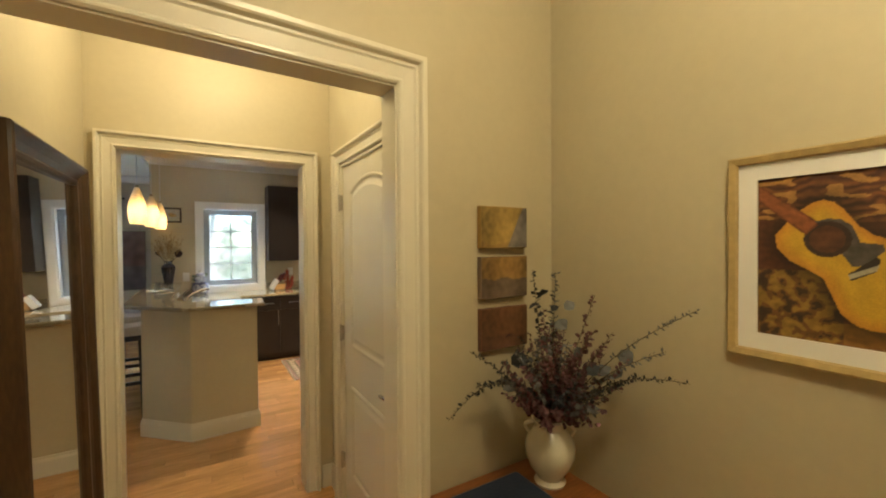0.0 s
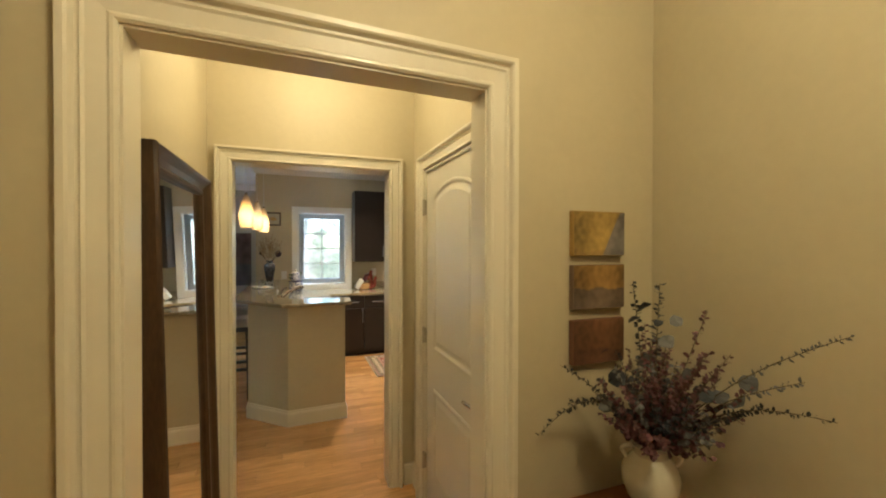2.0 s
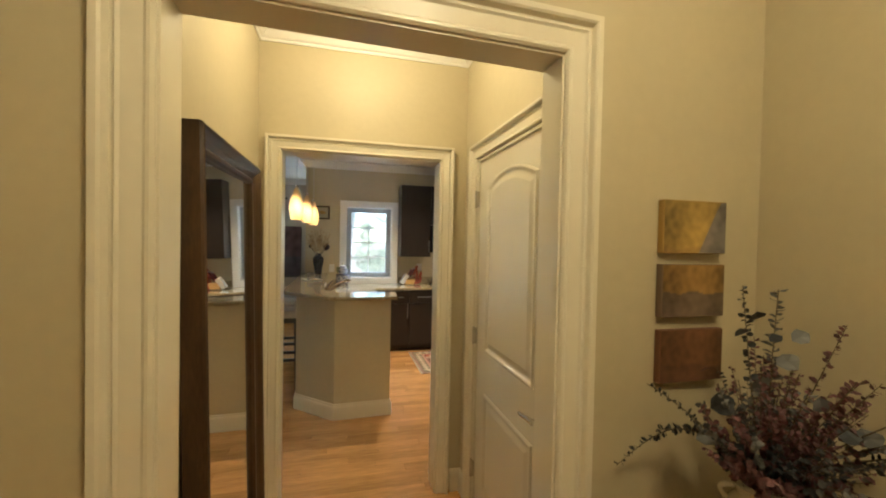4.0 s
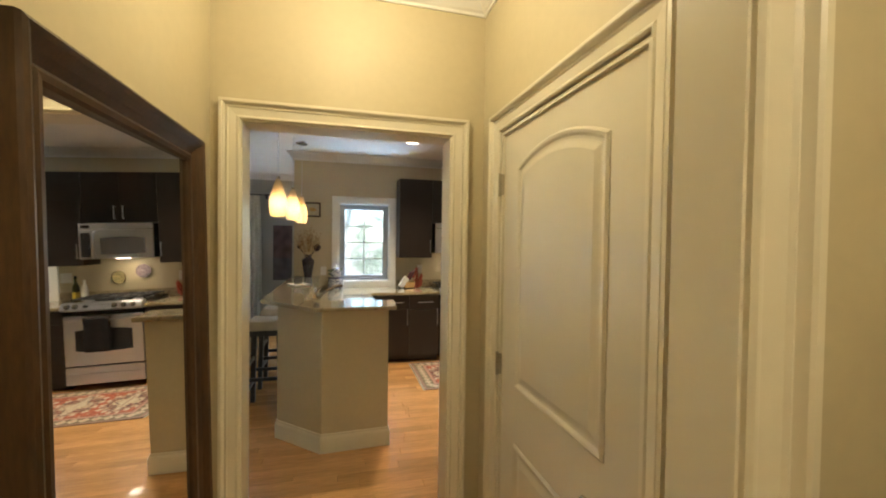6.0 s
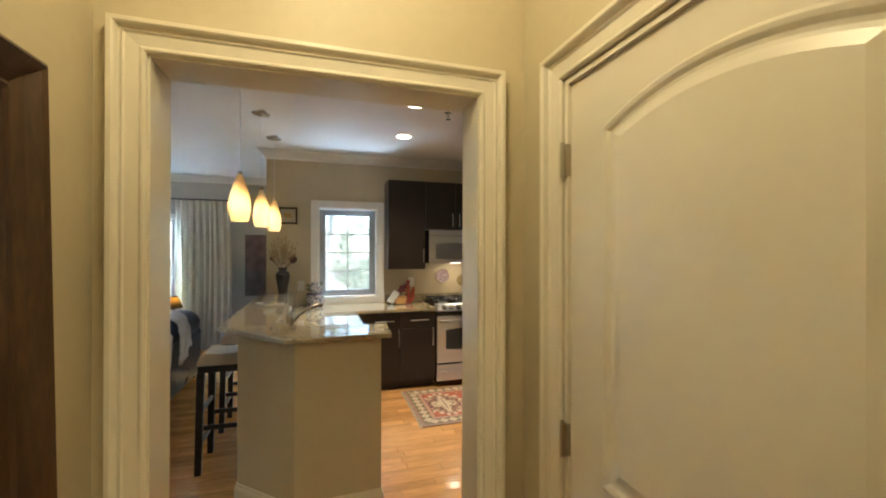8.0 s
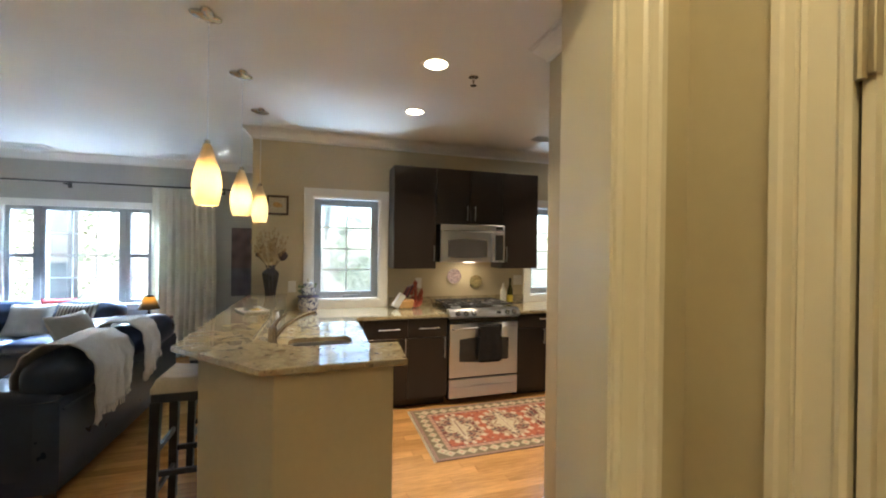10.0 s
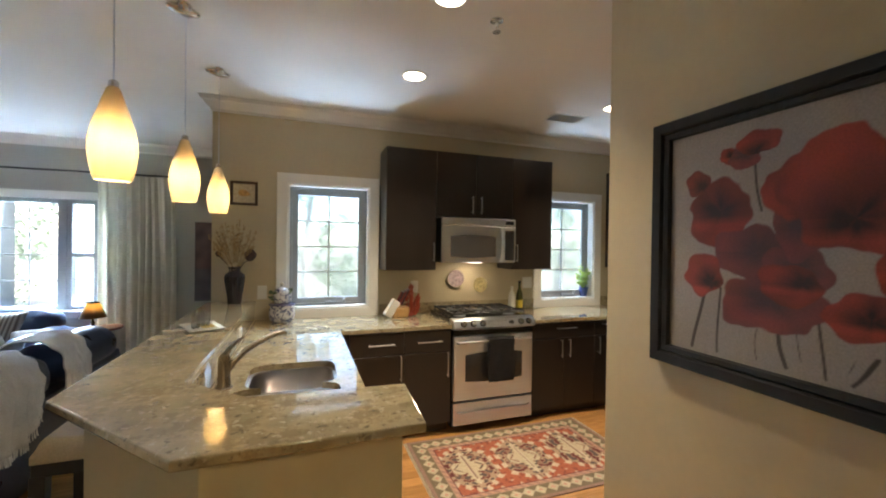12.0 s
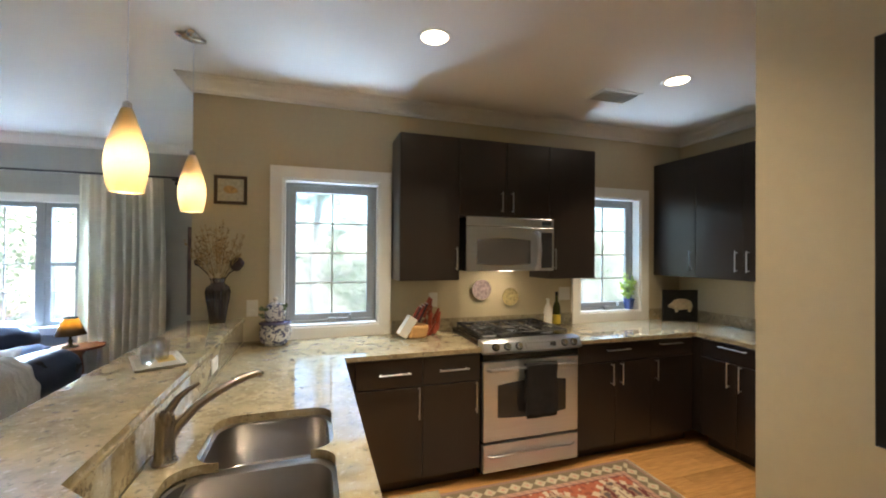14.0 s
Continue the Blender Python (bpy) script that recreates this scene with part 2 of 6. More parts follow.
def box(*a, **k):
    return bx(bmesh.new(), *a, **k)


def boxes(rows, bevel=0.0, seg=2):
    bm = bmesh.new()
    for r in rows:
        bx(bm, *r, bevel=bevel, seg=seg)
    return bm


def sweep(bm, pts, prof, put, closed=False, caps=True):
    """A profile of (offset to the left, height) carried along a mitred line."""
    n = len(pts)
    ring = []
    for i, p in enumerate(pts):
        a = Vector(pts[i - 1]) if (i > 0 or closed) else None
        b = Vector(pts[(i + 1) % n]) if (i < n - 1 or closed) else None
        p = Vector(p)
        d1 = (p - a).normalized() if a is not None else (b - p).normalized()
        d2 = (b - p).normalized() if b is not None else d1
        n1, n2 = Vector((-d1.y, d1.x)), Vector((-d2.y, d2.x))
        off = (n1 + n2) / (1 + n1.dot(n2))
        ring.append([bm.verts.new(put(p.x + off.x * u, p.y + off.y * u, h)) for u, h in prof])
    m = len(prof)
    for i in range(n if closed else n - 1):
        r, q = ring[i], ring[(i + 1) % n]
        for j in range(m - 1):
            bm.faces.new((r[j], r[j + 1], q[j + 1], q[j]))
    if caps and not closed:
        bm.faces.new(ring[0])
        bm.faces.new(ring[-1])
    return bm


def lathe(bm, prof, n=24, at=(0, 0, 0), squash=1.0):
    rings = []
    for r, z in prof:
        rings.append([bm.verts.new((at[0] + r * math.cos(2 * math.pi * k / n), at[1] + squash * r * math.sin(2 * math.pi * k / n), at[2] + z)) for k in range(n)])
    for a, b in zip(rings, rings[1:]):
        for k in range(n):
            bm.faces.new((a[k], a[(k + 1) % n], b[(k + 1) % n], b[k]))
    bm.faces.new(rings[0])
    bm.faces.new(rings[-1])
    return bm


def tube(bm, pts, r, n=8, taper=None):
    pts = [Vector(p) for p in pts]
    rings, side = [], None
    for i, p in enumerate(pts):
        d = (pts[min(i + 1, len(pts) - 1)] - pts[max(i - 1, 0)]).normalized()
        if side is None:
            side = d.orthogonal().normalized()
        side = (side - d * side.dot(d)).normalized()
        up = d.cross(side)
        rr = r if taper is None else r + (taper - r) * i / (len(pts) - 1)
        rings.append([bm.verts.new(p + side * (rr * math.cos(2 * math.pi * k / n)) + up * (rr * math.sin(2 * math.pi * k / n))) for k in range(n)])
    for a, b in zip(rings, rings[1:]):
        for k in range(n):
            bm.faces.new((a[k], a[(k + 1) % n], b[(k + 1) % n], b[k]))
    bm.faces.new(rings[0])
    bm.faces.new(rings[-1])
    return bm


def slab(bm, pts, z0, z1, bevel=0.0):
    lo = [bm.verts.new((x, y, z0)) for x, y in pts]
    hi = [bm.verts.new((x, y, z1)) for x, y in pts]
    fs = [bm.faces.new(lo), bm.faces.new(hi)]
    for i in range(len(pts)):
        j = (i + 1) % len(pts)
        fs.append(bm.faces.new((lo[i], lo[j], hi[j], hi[i])))
    if bevel:
        es = [e for e in bm.edges if e.verts[0] in hi + lo and (e.verts[0] in hi) == (e.verts[1] in hi)]
        bmesh.ops.bevel(bm, geom=es, offset=bevel, segments=2, profile=0.5, affect="EDGES")
    return bm


def art(name, w, h, step, colour, put, material, parent=None, kind="", label=""):
    """A sheet w by h, coloured point by point by colour(u, v) in metres from its lower left corner."""
    nx, ny = max(2, round(w / step)), max(2, round(h / step))
    vs, cs = [], []
    for j in range(ny + 1):
        for i in range(nx + 1):
            u, v = w * i / nx, h * j / ny
            vs.append(put(u, v))
            cs.append((*colour(u, v), 1.0))
    fs = [(j * (nx + 1) + i, j * (nx + 1) + i + 1, (j + 1) * (nx + 1) + i + 1, (j + 1) * (nx + 1) + i) for j in range(ny) for i in range(nx)]
    me = bpy.data.meshes.new(name)
    me.from_pydata(vs, [], fs)
    at = me.color_attributes.new("paint", "FLOAT_COLOR", "POINT")
    at.data.foreach_set("color", [c for q in cs for c in q])
    me.materials.append(material)
    ob = new(name, me)
    ob.parent = parent
    return tagged(ob, label, kind=kind)


def inside(poly, x, y):
    r = False
    for (x1, y1), (x2, y2) in zip(poly, poly[1:] + poly[:1]):
        if (y1 > y) != (y2 > y) and x < (x2 - x1) * (y - y1) / (y2 - y1) + x1:
            r = not r
    return r


def n2(x, y, s=1.0, seed=0.0):
    return noise.noise(Vector((x * s, y * s, seed)))


# ---- structure ----
H = 2.75
S = dict(kind="structure")
part("floor", box(-4.62, 4.12, -2.62, 8.64, -0.12, -0.006), mat("subfloor", (0.05, 0.03, 0.015), 0.8), **S)
part("ceiling", box(-4.62, 4.12, -2.62, 8.64, H, H + 0.12), CEIL, **S)
EX, HW, HE, PX = 1.44, -0.275, 0.94, 1.555  # east wall of the entry, the hall's two walls, pantry wall
D1, D2 = (-0.155, 0.727, 2.066), (-0.150, 0.768, 2.080)  # the two cased openings


def entry_y(x):
    """The entry's north wall stands a little askew to the hall."""
    return 1.07 + 0.045 * (x + 0.16)


def askew(rows):
    bm = bmesh.new()
    for x0, x1, z0, z1 in rows:
        slab(bm, [(x0, entry_y(x0)), (x1, entry_y(x1)), (x1, entry_y(x1) + 0.095), (x0, entry_y(x0) + 0.095)], z0, z1)
    return bm


part("wall_entry_north", askew([(-1.2, D1[0] - 0.001, 0, H), (D1[1] + 0.001, EX + 0.14, 0, H), (D1[0] - 0.001, D1[1] + 0.001, D1[2] + 0.001, H)]), WALL, **S)
part("wall_entry_east", box(EX, EX + 0.14, -2.5, entry_y(EX), 0, H), WALL, **S)
part("wall_entry_west", box(-1.32, -1.2, -2.62, 1.14, 0, H), WALL, **S)
part("wall_entry_south", box(-1.2, EX + 0.14, -2.62, -2.5, 0, H), WALL, **S)
part("wall_hall_west", box(HW - 0.12, HW, entry_y(HW) + 0.09, 2.59, 0, H), WALL, **S)
part("wall_hall_east", boxes([(HE, HE + 0.14, entry_y(HE) + 0.09, 1.474, 0, H), (HE, HE + 0.14, 2.360, 2.59, 0, H), (HE, HE + 0.14, 1.474, 2.360, 2.058, H)]), WALL, **S)
part("wall_hall_north", boxes([(-4.5, D2[0] - 0.001, 2.59, 2.73, 0, H), (D2[1] + 0.001, PX, 2.59, 2.73, 0, H), (D2[0] - 0.001, D2[1] + 0.001, 2.59, 2.73, D2[2] + 0.001, H)]), WALL, **S)
part("wall_kitchen_pantry", boxes([(PX, PX + 0.12, 2.59, 4.03, 0, H), (PX + 0.12, 4.0, 3.91, 4.03, 0, H)]), WALL, **S)
W1, W2 = (0.235, 0.935, 1.00, 2.09), (2.795, 3.495, 1.00, 2.09)
part("wall_kitchen_north", boxes([(-0.348, W1[0], 6.4, 6.56, 0, H), (W1[1], W2[0], 6.4, 6.56, 0, H), (W2[1], 4.0, 6.4, 6.56, 0, H)]
     + [(a, b, 6.4, 6.56, 0, c) for a, b, c, d in (W1, W2)] + [(a, b, 6.4, 6.56, d, H) for a, b, c, d in (W1, W2)]), WALL, **S)
part("wall_kitchen_east", box(4.0, 4.12, 3.91, 6.56, 0, H), WALL, **S)
part("wall_living_east", box(-0.348, -0.23, 6.56, 8.64, 0, H), WALL, **S)
LW = (-3.53, -1.93, 0.76, 2.05)
part("wall_living_north", boxes([(-4.62, LW[0], 8.5, 8.64, 0, H), (LW[1], -0.348, 8.5, 8.64, 0, H), (LW[0], LW[1], 8.5, 8.64, 0, LW[2]), (LW[0], LW[1], 8.5, 8.64, LW[3], H)]), WALL_GREY, **S)
part("wall_living_west", box(-4.62, -4.5, 2.59, 8.5, 0, H), WALL_GREY, **S)

CASING = [(0, 0), (0, 0.012), (0.006, 0.018), (0.012, 0.018), (0.018, 0.014), (0.052, 0.018), (0.058, 0.023), (0.064, 0.018), (0.069, 0.018), (0.074, 0.032), (0.079, 0.036), (0.092, 0.036), (0.092, 0)]
JAMB = [(0, 0), (0, 1), (0.018, 1), (0.018, 0)]


def door_frame(name, opening, front, depth, scale, backs=True, thick=0.008):
    """A lined opening with casings; front(x) is the y of the wall's face."""
    x0, x1, zt = opening
    f = part(name, sweep(bmesh.new(), [(x0, 0), (x0, zt), (x1, zt), (x1, 0)], [(thick, -0.004), (thick, depth + 0.004), (0, depth + 0.004), (0, -0.004), (thick, -0.004)], lambda a, b, h: (a, front(a) + h, b), caps=False), TRIM, **S)
    line = [(x0 - 0.006, 0), (x0 - 0.006, zt + 0.006), (x1 + 0.006, zt + 0.006), (x1 + 0.006, 0)]
    casing = [(u * scale, h) for u, h in CASING]
    part("trim", sweep(bmesh.new(), line, casing, lambda a, b, h: (a, front(a) - h, b)), TRIM, **S)
    if backs:
        part("trim", sweep(bmesh.new(), line, casing, lambda a, b, h: (a, front(a) + depth + h, b)), TRIM, **S)
    return f


door_frame("door_frame_1", D1, entry_y, 0.095, 1.02)
door_frame("door_frame_2", D2, lambda x: 2.59, 0.14, 0.85, backs=False)

CROWN = [(0, H - 0.105), (0.012, H - 0.105), (0.014, H - 0.085), (0.03, H - 0.075), (0.06, H - 0.038), (0.078, H - 0.026), (0.082, H - 0.012), (0.092, H - 0.010), (0.092, H - 0.001), (0, H - 0.001)]
SMALL_CROWN = [(u * 0.75, H - (H - z) * 0.66) for u, z in CROWN]
flat = lambda a, b, h: (a, b, h)
KITCHEN = [(4.0, 6.4), (-0.348, 6.4), (-0.348, 8.5), (-4.5, 8.5), (-4.5, 2.73), (PX, 2.73), (PX, 4.03), (4.0, 4.03)]
part("trim", sweep(bmesh.new(), KITCHEN, CROWN, flat, closed=True), CEIL, **S)
part("trim", sweep(bmesh.new(), [(HW, entry_y(HW) + 0.095), (HE, entry_y(HE) + 0.095), (HE, 2.59), (HW, 2.59)], SMALL_CROWN, flat, closed=True), CEIL, **S)
part("trim", sweep(bmesh.new(), [(-1.2, -2.5), (EX, -2.5), (EX, entry_y(EX)), (-1.2, entry_y(-1.2))], CROWN, flat, closed=True), CEIL, **S)
BASE = [(0, 0), (0.016, 0), (0.016, 0.105), (0.012, 0.118), (0.008, 0.122), (0.006, 0.138), (0, 0.14)]
for run in ([(-4.5, 2.73), (D2[0] - 0.09, 2.73)], [(D2[1] + 0.02, 2.73), (PX, 2.73), (PX, 4.03), (3.43, 4.03)], [(-0.348, 6.4), (-0.348, 8.5), (-4.5, 8.5), (-4.5, 2.73)],
            [(EX, -2.5), (EX, entry_y(EX)), (0.84, entry_y(0.84))], [(-0.268, entry_y(-0.268)), (-1.2, entry_y(-1.2)), (-1.2, -2.5), (EX, -2.5)], [(0.84, entry_y(0.84) + 0.095), (HE, entry_y(HE) + 0.095), (HE, 1.39)],
            [(HE, 2.445), (HE, 2.59), (0.87, 2.59)], [(HW, 2.56), (HW, 1.17)]):
    part("baseboard", sweep(bmesh.new(), run, BASE, flat), TRIM, **S)

# pony wall that carries the raised bar
PONY = [(-0.22, 6.4), (-0.22, 4.09), (0.132, 3.757), (0.623, 3.782), (0.623, 4.05), (0.21, 4.05), (-0.04, 4.27), (-0.04, 6.4)]
part("wall_peninsula", slab(bmesh.new(), PONY, 0, 1.05), WALL, **S)
part("baseboard", sweep(bmesh.new(), PONY[:5][::-1], BASE, flat), TRIM, **S)


# ---- windows ----
SILLCASE = [(0, 0), (0, 0.014), (0.01, 0.018), (0.075, 0.022), (0.09, 0.022), (0.09, 0)]


def rect(x0, x1, z0, z1):
    return [(x0, z0), (x0, z1), (x1, z1), (x1, z0)]


def casement(name, x0, x1, z0, z1, y, depth):
    w = tagged(new(name), kind="structure")
    w.location = (x0, y, z0)
    q = lambda a, b, h: (a - x0, h, b - z0)
    part("window_casing", sweep(bmesh.new(), rect(x0, x1, z0, z1), SILLCASE, lambda a, b, h: (a - x0, -h, b - z0), closed=True), WHITE, w)
    part("window_jamb", sweep(bmesh.new(), rect(x0, x1, z0, z1), [(-0.012, -0.004), (-0.012, depth), (0, depth), (0, -0.004), (-0.012, -0.004)], q, closed=True), WHITE, w)
    part("window_frame", sweep(bmesh.new(), rect(x0 + 0.012, x1 - 0.012, z0 + 0.012, z1 - 0.012), [(0, 0.085), (-0.02, 0.085), (-0.022, 0.095), (-0.066, 0.097), (-0.072, 0.105), (-0.072, 0.13), (0, 0.13), (0, 0.085)], q, closed=True), SASH, w)
    gx0, gx1, gz0, gz1 = x0 + 0.084, x1 - 0.084, z0 + 0.084, z1 - 0.084
    part("window_muntins", boxes([((gx0 + gx1) / 2 - 0.006 - x0, (gx0 + gx1) / 2 + 0.006 - x0, 0.112, 0.128, gz0 - z0, gz1 - z0)]
         + [(gx0 - x0, gx1 - x0, 0.113, 0.127, gz0 - z0 + (gz1 - gz0) * k / 4 - 0.006, gz0 - z0 + (gz1 - gz0) * k / 4 + 0.006) for k in (1, 2, 3)]), MUNTIN, w)
    g = part("pane", box(gx0 - x0, gx1 - x0, 0.118, 0.122, gz0 - z0, gz1 - z0), HAZY_PANE, w)
    g.visible_shadow = False
    cx = (x1 - x0) / 2
    part("crank", boxes([(cx - 0.03, cx + 0.03, 0.045, 0.08, 0.016, 0.05), (cx + 0.02, cx + 0.15, 0.05, 0.066, 0.035, 0.048), (cx + 0.125, cx + 0.15, 0.03, 0.066, 0.045, 0.075)], bevel=0.004), SASH, w)
    return w


casement("window_1", *W1, 6.4, 0.15)
casement("window_2", *W2, 6.4, 0.15)

lw = tagged(new("window_3"), kind="structure")
x0, x1, z0, z1 = LW
part("window_casing", sweep(bmesh.new(), rect(x0, x1, z0, z1), SILLCASE, lambda a, b, h: (a, 8.5 - h, b), closed=True), WHITE, lw)
part("window_sill", box(x0 - 0.1, x1 + 0.1, 8.40, 8.50, z0 - 0.03, z0, bevel=0.006), WHITE, lw)
for a, b, cols, rows, hung in ((x0, -3.20, 1, 4, True), (-3.16, -2.27, 3, 4, False), (-2.23, x1, 1, 4, True)):
    part("window_frame", sweep(bmesh.new(), rect(a, b, z0, z1), [(0, 8.52), (-0.045, 8.52), (-0.05, 8.53), (-0.05, 8.60), (0, 8.60), (0, 8.52)], lambda p, q, h: (p, h, q), closed=True), SASH, lw)
    rows_b = [(a + 0.05, b - 0.05, 8.55, 8.565, z0 + 0.05 + (z1 - z0 - 0.1) * k / rows - 0.006, z0 + 0.05 + (z1 - z0 - 0.1) * k / rows + 0.006) for k in range(1, rows)]
    rows_b += [(a + 0.05 + (b - a - 0.1) * k / cols - 0.006, a + 0.05 + (b - a - 0.1) * k / cols + 0.006, 8.551, 8.564, z0 + 0.05, z1 - 0.05) for k in range(1, cols)]
    part("window_muntins", boxes(rows_b), SASH, lw)
    if hung:
        part("meeting_rail", box(a + 0.045, b - 0.045, 8.525, 8.575, (z0 + z1) / 2 - 0.025, (z0 + z1) / 2 + 0.025, bevel=0.004), SASH, lw)
    g = part("pane", box(a + 0.05, b - 0.05, 8.556, 8.56, z0 + 0.05, z1 - 0.05), GLASS, lw)
    g.visible_shadow = False
part("window_mullion", boxes([(-3.20, -3.16, 8.51, 8.61, z0, z1), (-2.27, -2.23, 8.51, 8.61, z0, z1)]), SASH, lw)


# ---- hall: closet door and mirror ----
def arch_loop(a, b, z0, z1, rise, n=14):
    """A panel outline, clockwise from its lower corner, its top an arch of that rise."""
    pts = [(a, z0), (a, z1)]
    if rise:
        pts += [(a + (b - a) * k / n, z1 + rise * (1 - (2 * k / n - 1) ** 2)) for k in range(1, n)]
    return pts + [(b, z1), (b, z0)]


d1 = tagged(new("door_1"), kind="structure")
put_e = lambda a, b, h: (HE + 0.008 - h, a, b)
part("door_slab", box(HE + 0.008, HE + 0.046, 1.492, 2.342, 0.008, 2.051, bevel=0.002), DOOR, d1)
PANEL = [(0.0, 0.0), (0.0, 0.003), (-0.008, 0.009), (-0.017, 0.007), (-0.026, 0.001), (-0.034, 0.0), (-0.042, 0.0012), (-0.062, 0.007), (-0.066, 0.007)]
for name, loop in (("upper_panel", arch_loop(1.64, 2.20, 0.99, 1.882, 0.065)), ("lower_panel", arch_loop(1.64, 2.20, 0.235, 0.762, 0))):
    bm = bmesh.new()
    sweep(bm, loop, PANEL, put_e, closed=True)
    n = len(loop)
    inner = [v for v in bm.verts][len(PANEL) - 1::len(PANEL)]
    bm.faces.new(inner)
    part(name, bm, DOOR, d1)
part("trim", sweep(bmesh.new(), [(1.483, 0), (1.483, 2.061), (2.351, 2.061), (2.351, 0)], [(u * 0.86, h) for u, h in CASING], lambda a, b, h: (HE - h, a, b)), TRIM, kind="structure")
part("door_frame_3", sweep(bmesh.new(), [(1.488, 0), (1.488, 2.056), (2.346, 2.056), (2.346, 0)], [(-0.013, HE - 0.004), (0, HE - 0.004), (0, HE + 0.14), (-0.013, HE + 0.14), (-0.013, HE - 0.004)], lambda a, b, h: (h, a, b), caps=False), TRIM, kind="structure")
part("wall_closet_back", box(HE + 0.14, HE + 0.16, 1.22, 2.59, 0, H), WALL, kind="structure")
for z in (0.28, 1.05, 1.83):
    bm = box(HE - 0.012, HE + 0.004, 2.330, 2.356, z - 0.045, z + 0.045, bevel=0.002)
    lathe(bm, [(0.006, -0.05), (0.006, 0.05)], 10, at=(HE - 0.014, 2.343, z))
    part("hinge", bm, HINGE, d1)
KY, KZ = 1.552, 0.905
bm = bmesh.new()
tube(bm, [(HE + 0.006, KY, KZ), (HE - 0.004, KY, KZ)], 0.033, 24)
tube(bm, [(HE - 0.004, KY, KZ), (HE - 0.008, KY, KZ)], 0.027, 24)
tube(bm, [(HE - 0.006, KY, KZ), (HE - 0.048, KY, KZ)], 0.011, 12)
knob = part("door_handle", bm, CHROME, d1, smooth=True)
part("handle_lever", tube(bmesh.new(), [(HE - 0.046, KY - 0.012, KZ), (HE - 0.050, KY + 0.02, KZ + 0.003), (HE - 0.052, KY + 0.06, KZ - 0.002), (HE - 0.050, KY + 0.098, KZ - 0.006)], 0.0115, 14, taper=0.008), CHROME, knob, smooth=True)

mirror = thing("wall_mirror", (HW, 1.88, 0.12), "tall leaning mirror in a wide dark brown wooden frame", "mirror")
MW, MH = 0.413, 1.80
FRAME_M = [(0, 0.034), (0.006, 0.044), (0.020, 0.046), (0.030, 0.040), (0.052, 0.050), (0.072, 0.066), (0.084, 0.070), (0.092, 0.066), (0.095, 0.058), (0.095, 0.0), (0, 0.0), (0, 0.034)]
mirror.matrix_world = pose(HW + 0.0385, 1.88, 0.12, 0, -1.24, 0)
part("frame", sweep(bmesh.new(), rect(-MW + 0.084, MW - 0.084, 0.084, MH - 0.084), [(u * 0.884, h) for u, h in FRAME_M], lambda a, b, h: (h + 0.003, a, b), closed=True), FRAMEWOOD, mirror)
bm = box(0.020, 0.026, -MW + 0.075, MW - 0.075, 0.075, MH - 0.075)
bmesh.ops.rotate(bm, verts=bm.verts, matrix=Matrix.Rotation(radians(-0.95), 3, "Z"), cent=(0.023, 0, 0))
part("mirror_glass", bm, SILVER, mirror)


# ---- entry: three small canvases, guitar picture, table and vase ----
def canvas(y, z, cols, label):
    c = thing("canvas_print", (1.157, entry_y(1.157) - 0.006, z), label, "picture", "stack of small canvases beside the doorway")
    w, h = 0.217, 0.150

    def colour(u, v):
        k = 0.012 * n2(u, v, 20, z) + v
        g = 0.75 + 0.5 * n2(u, v, 9, z) + 0.25 * n2(u, v, 60, z)
        base = cols[0] if k > cols[2] * h else cols[1]
        if cols[3] and (u - v * 0.5) > 0.12:
            base = cols[3]
        return [b * g for b in base]
    part("stretcher", box(-w / 2, w / 2, -0.022, 0, -h / 2, h / 2, bevel=0.003), mat("canvas_edge", cols[1], 0.7), c)
    art("painted_face", w - 0.004, h - 0.004, 0.004, colour, lambda u, v: (u - w / 2 + 0.002, -0.0235, v - h / 2 + 0.002), PAINT, c)


canvas(0, 1.640, ((0.42, 0.27, 0.07), (0.36, 0.22, 0.06), 0.1, (0.22, 0.19, 0.17)), "small square canvas in ochre and mustard yellow on the tan wall")
canvas(0, 1.460, ((0.36, 0.20, 0.055), (0.17, 0.115, 0.075), 0.45, None), "small canvas, ochre above a grey-brown band, on the tan wall")
canvas(0, 1.275, ((0.20, 0.085, 0.035), (0.16, 0.07, 0.035), 0.3, None), "small dark rust-brown canvas half hidden behind dried stems")

gp = thing("framed_picture", (EX, 0.152, 1.544), "painting of a yellow guitar, white mat and thin gold frame", "picture")
GW, GH = 0.345, 0.257
q = lambda a, b, h: (-h, -a, b)
part("frame", sweep(bmesh.new(), rect(-GW + 0.022, GW - 0.022, -GH + 0.022, GH - 0.022), [(0, 0.008), (0.004, 0.02), (0.018, 0.024), (0.022, 0.02), (0.022, 0), (0, 0), (0, 0.008)], lambda a, b, h: (-h - 0.002, a, b), closed=True), GOLDWOOD, gp)
GM = 0.062
part("mat_board", sweep(bmesh.new(), rect(-GW + GM, GW - GM, -GH + GM, GH - GM), [(0, 0.006), (0, 0.012), (0.042, 0.012), (0.042, 0.006), (0, 0.006)], lambda a, b, h: (-h, a, b), closed=True), MATBOARD, gp)


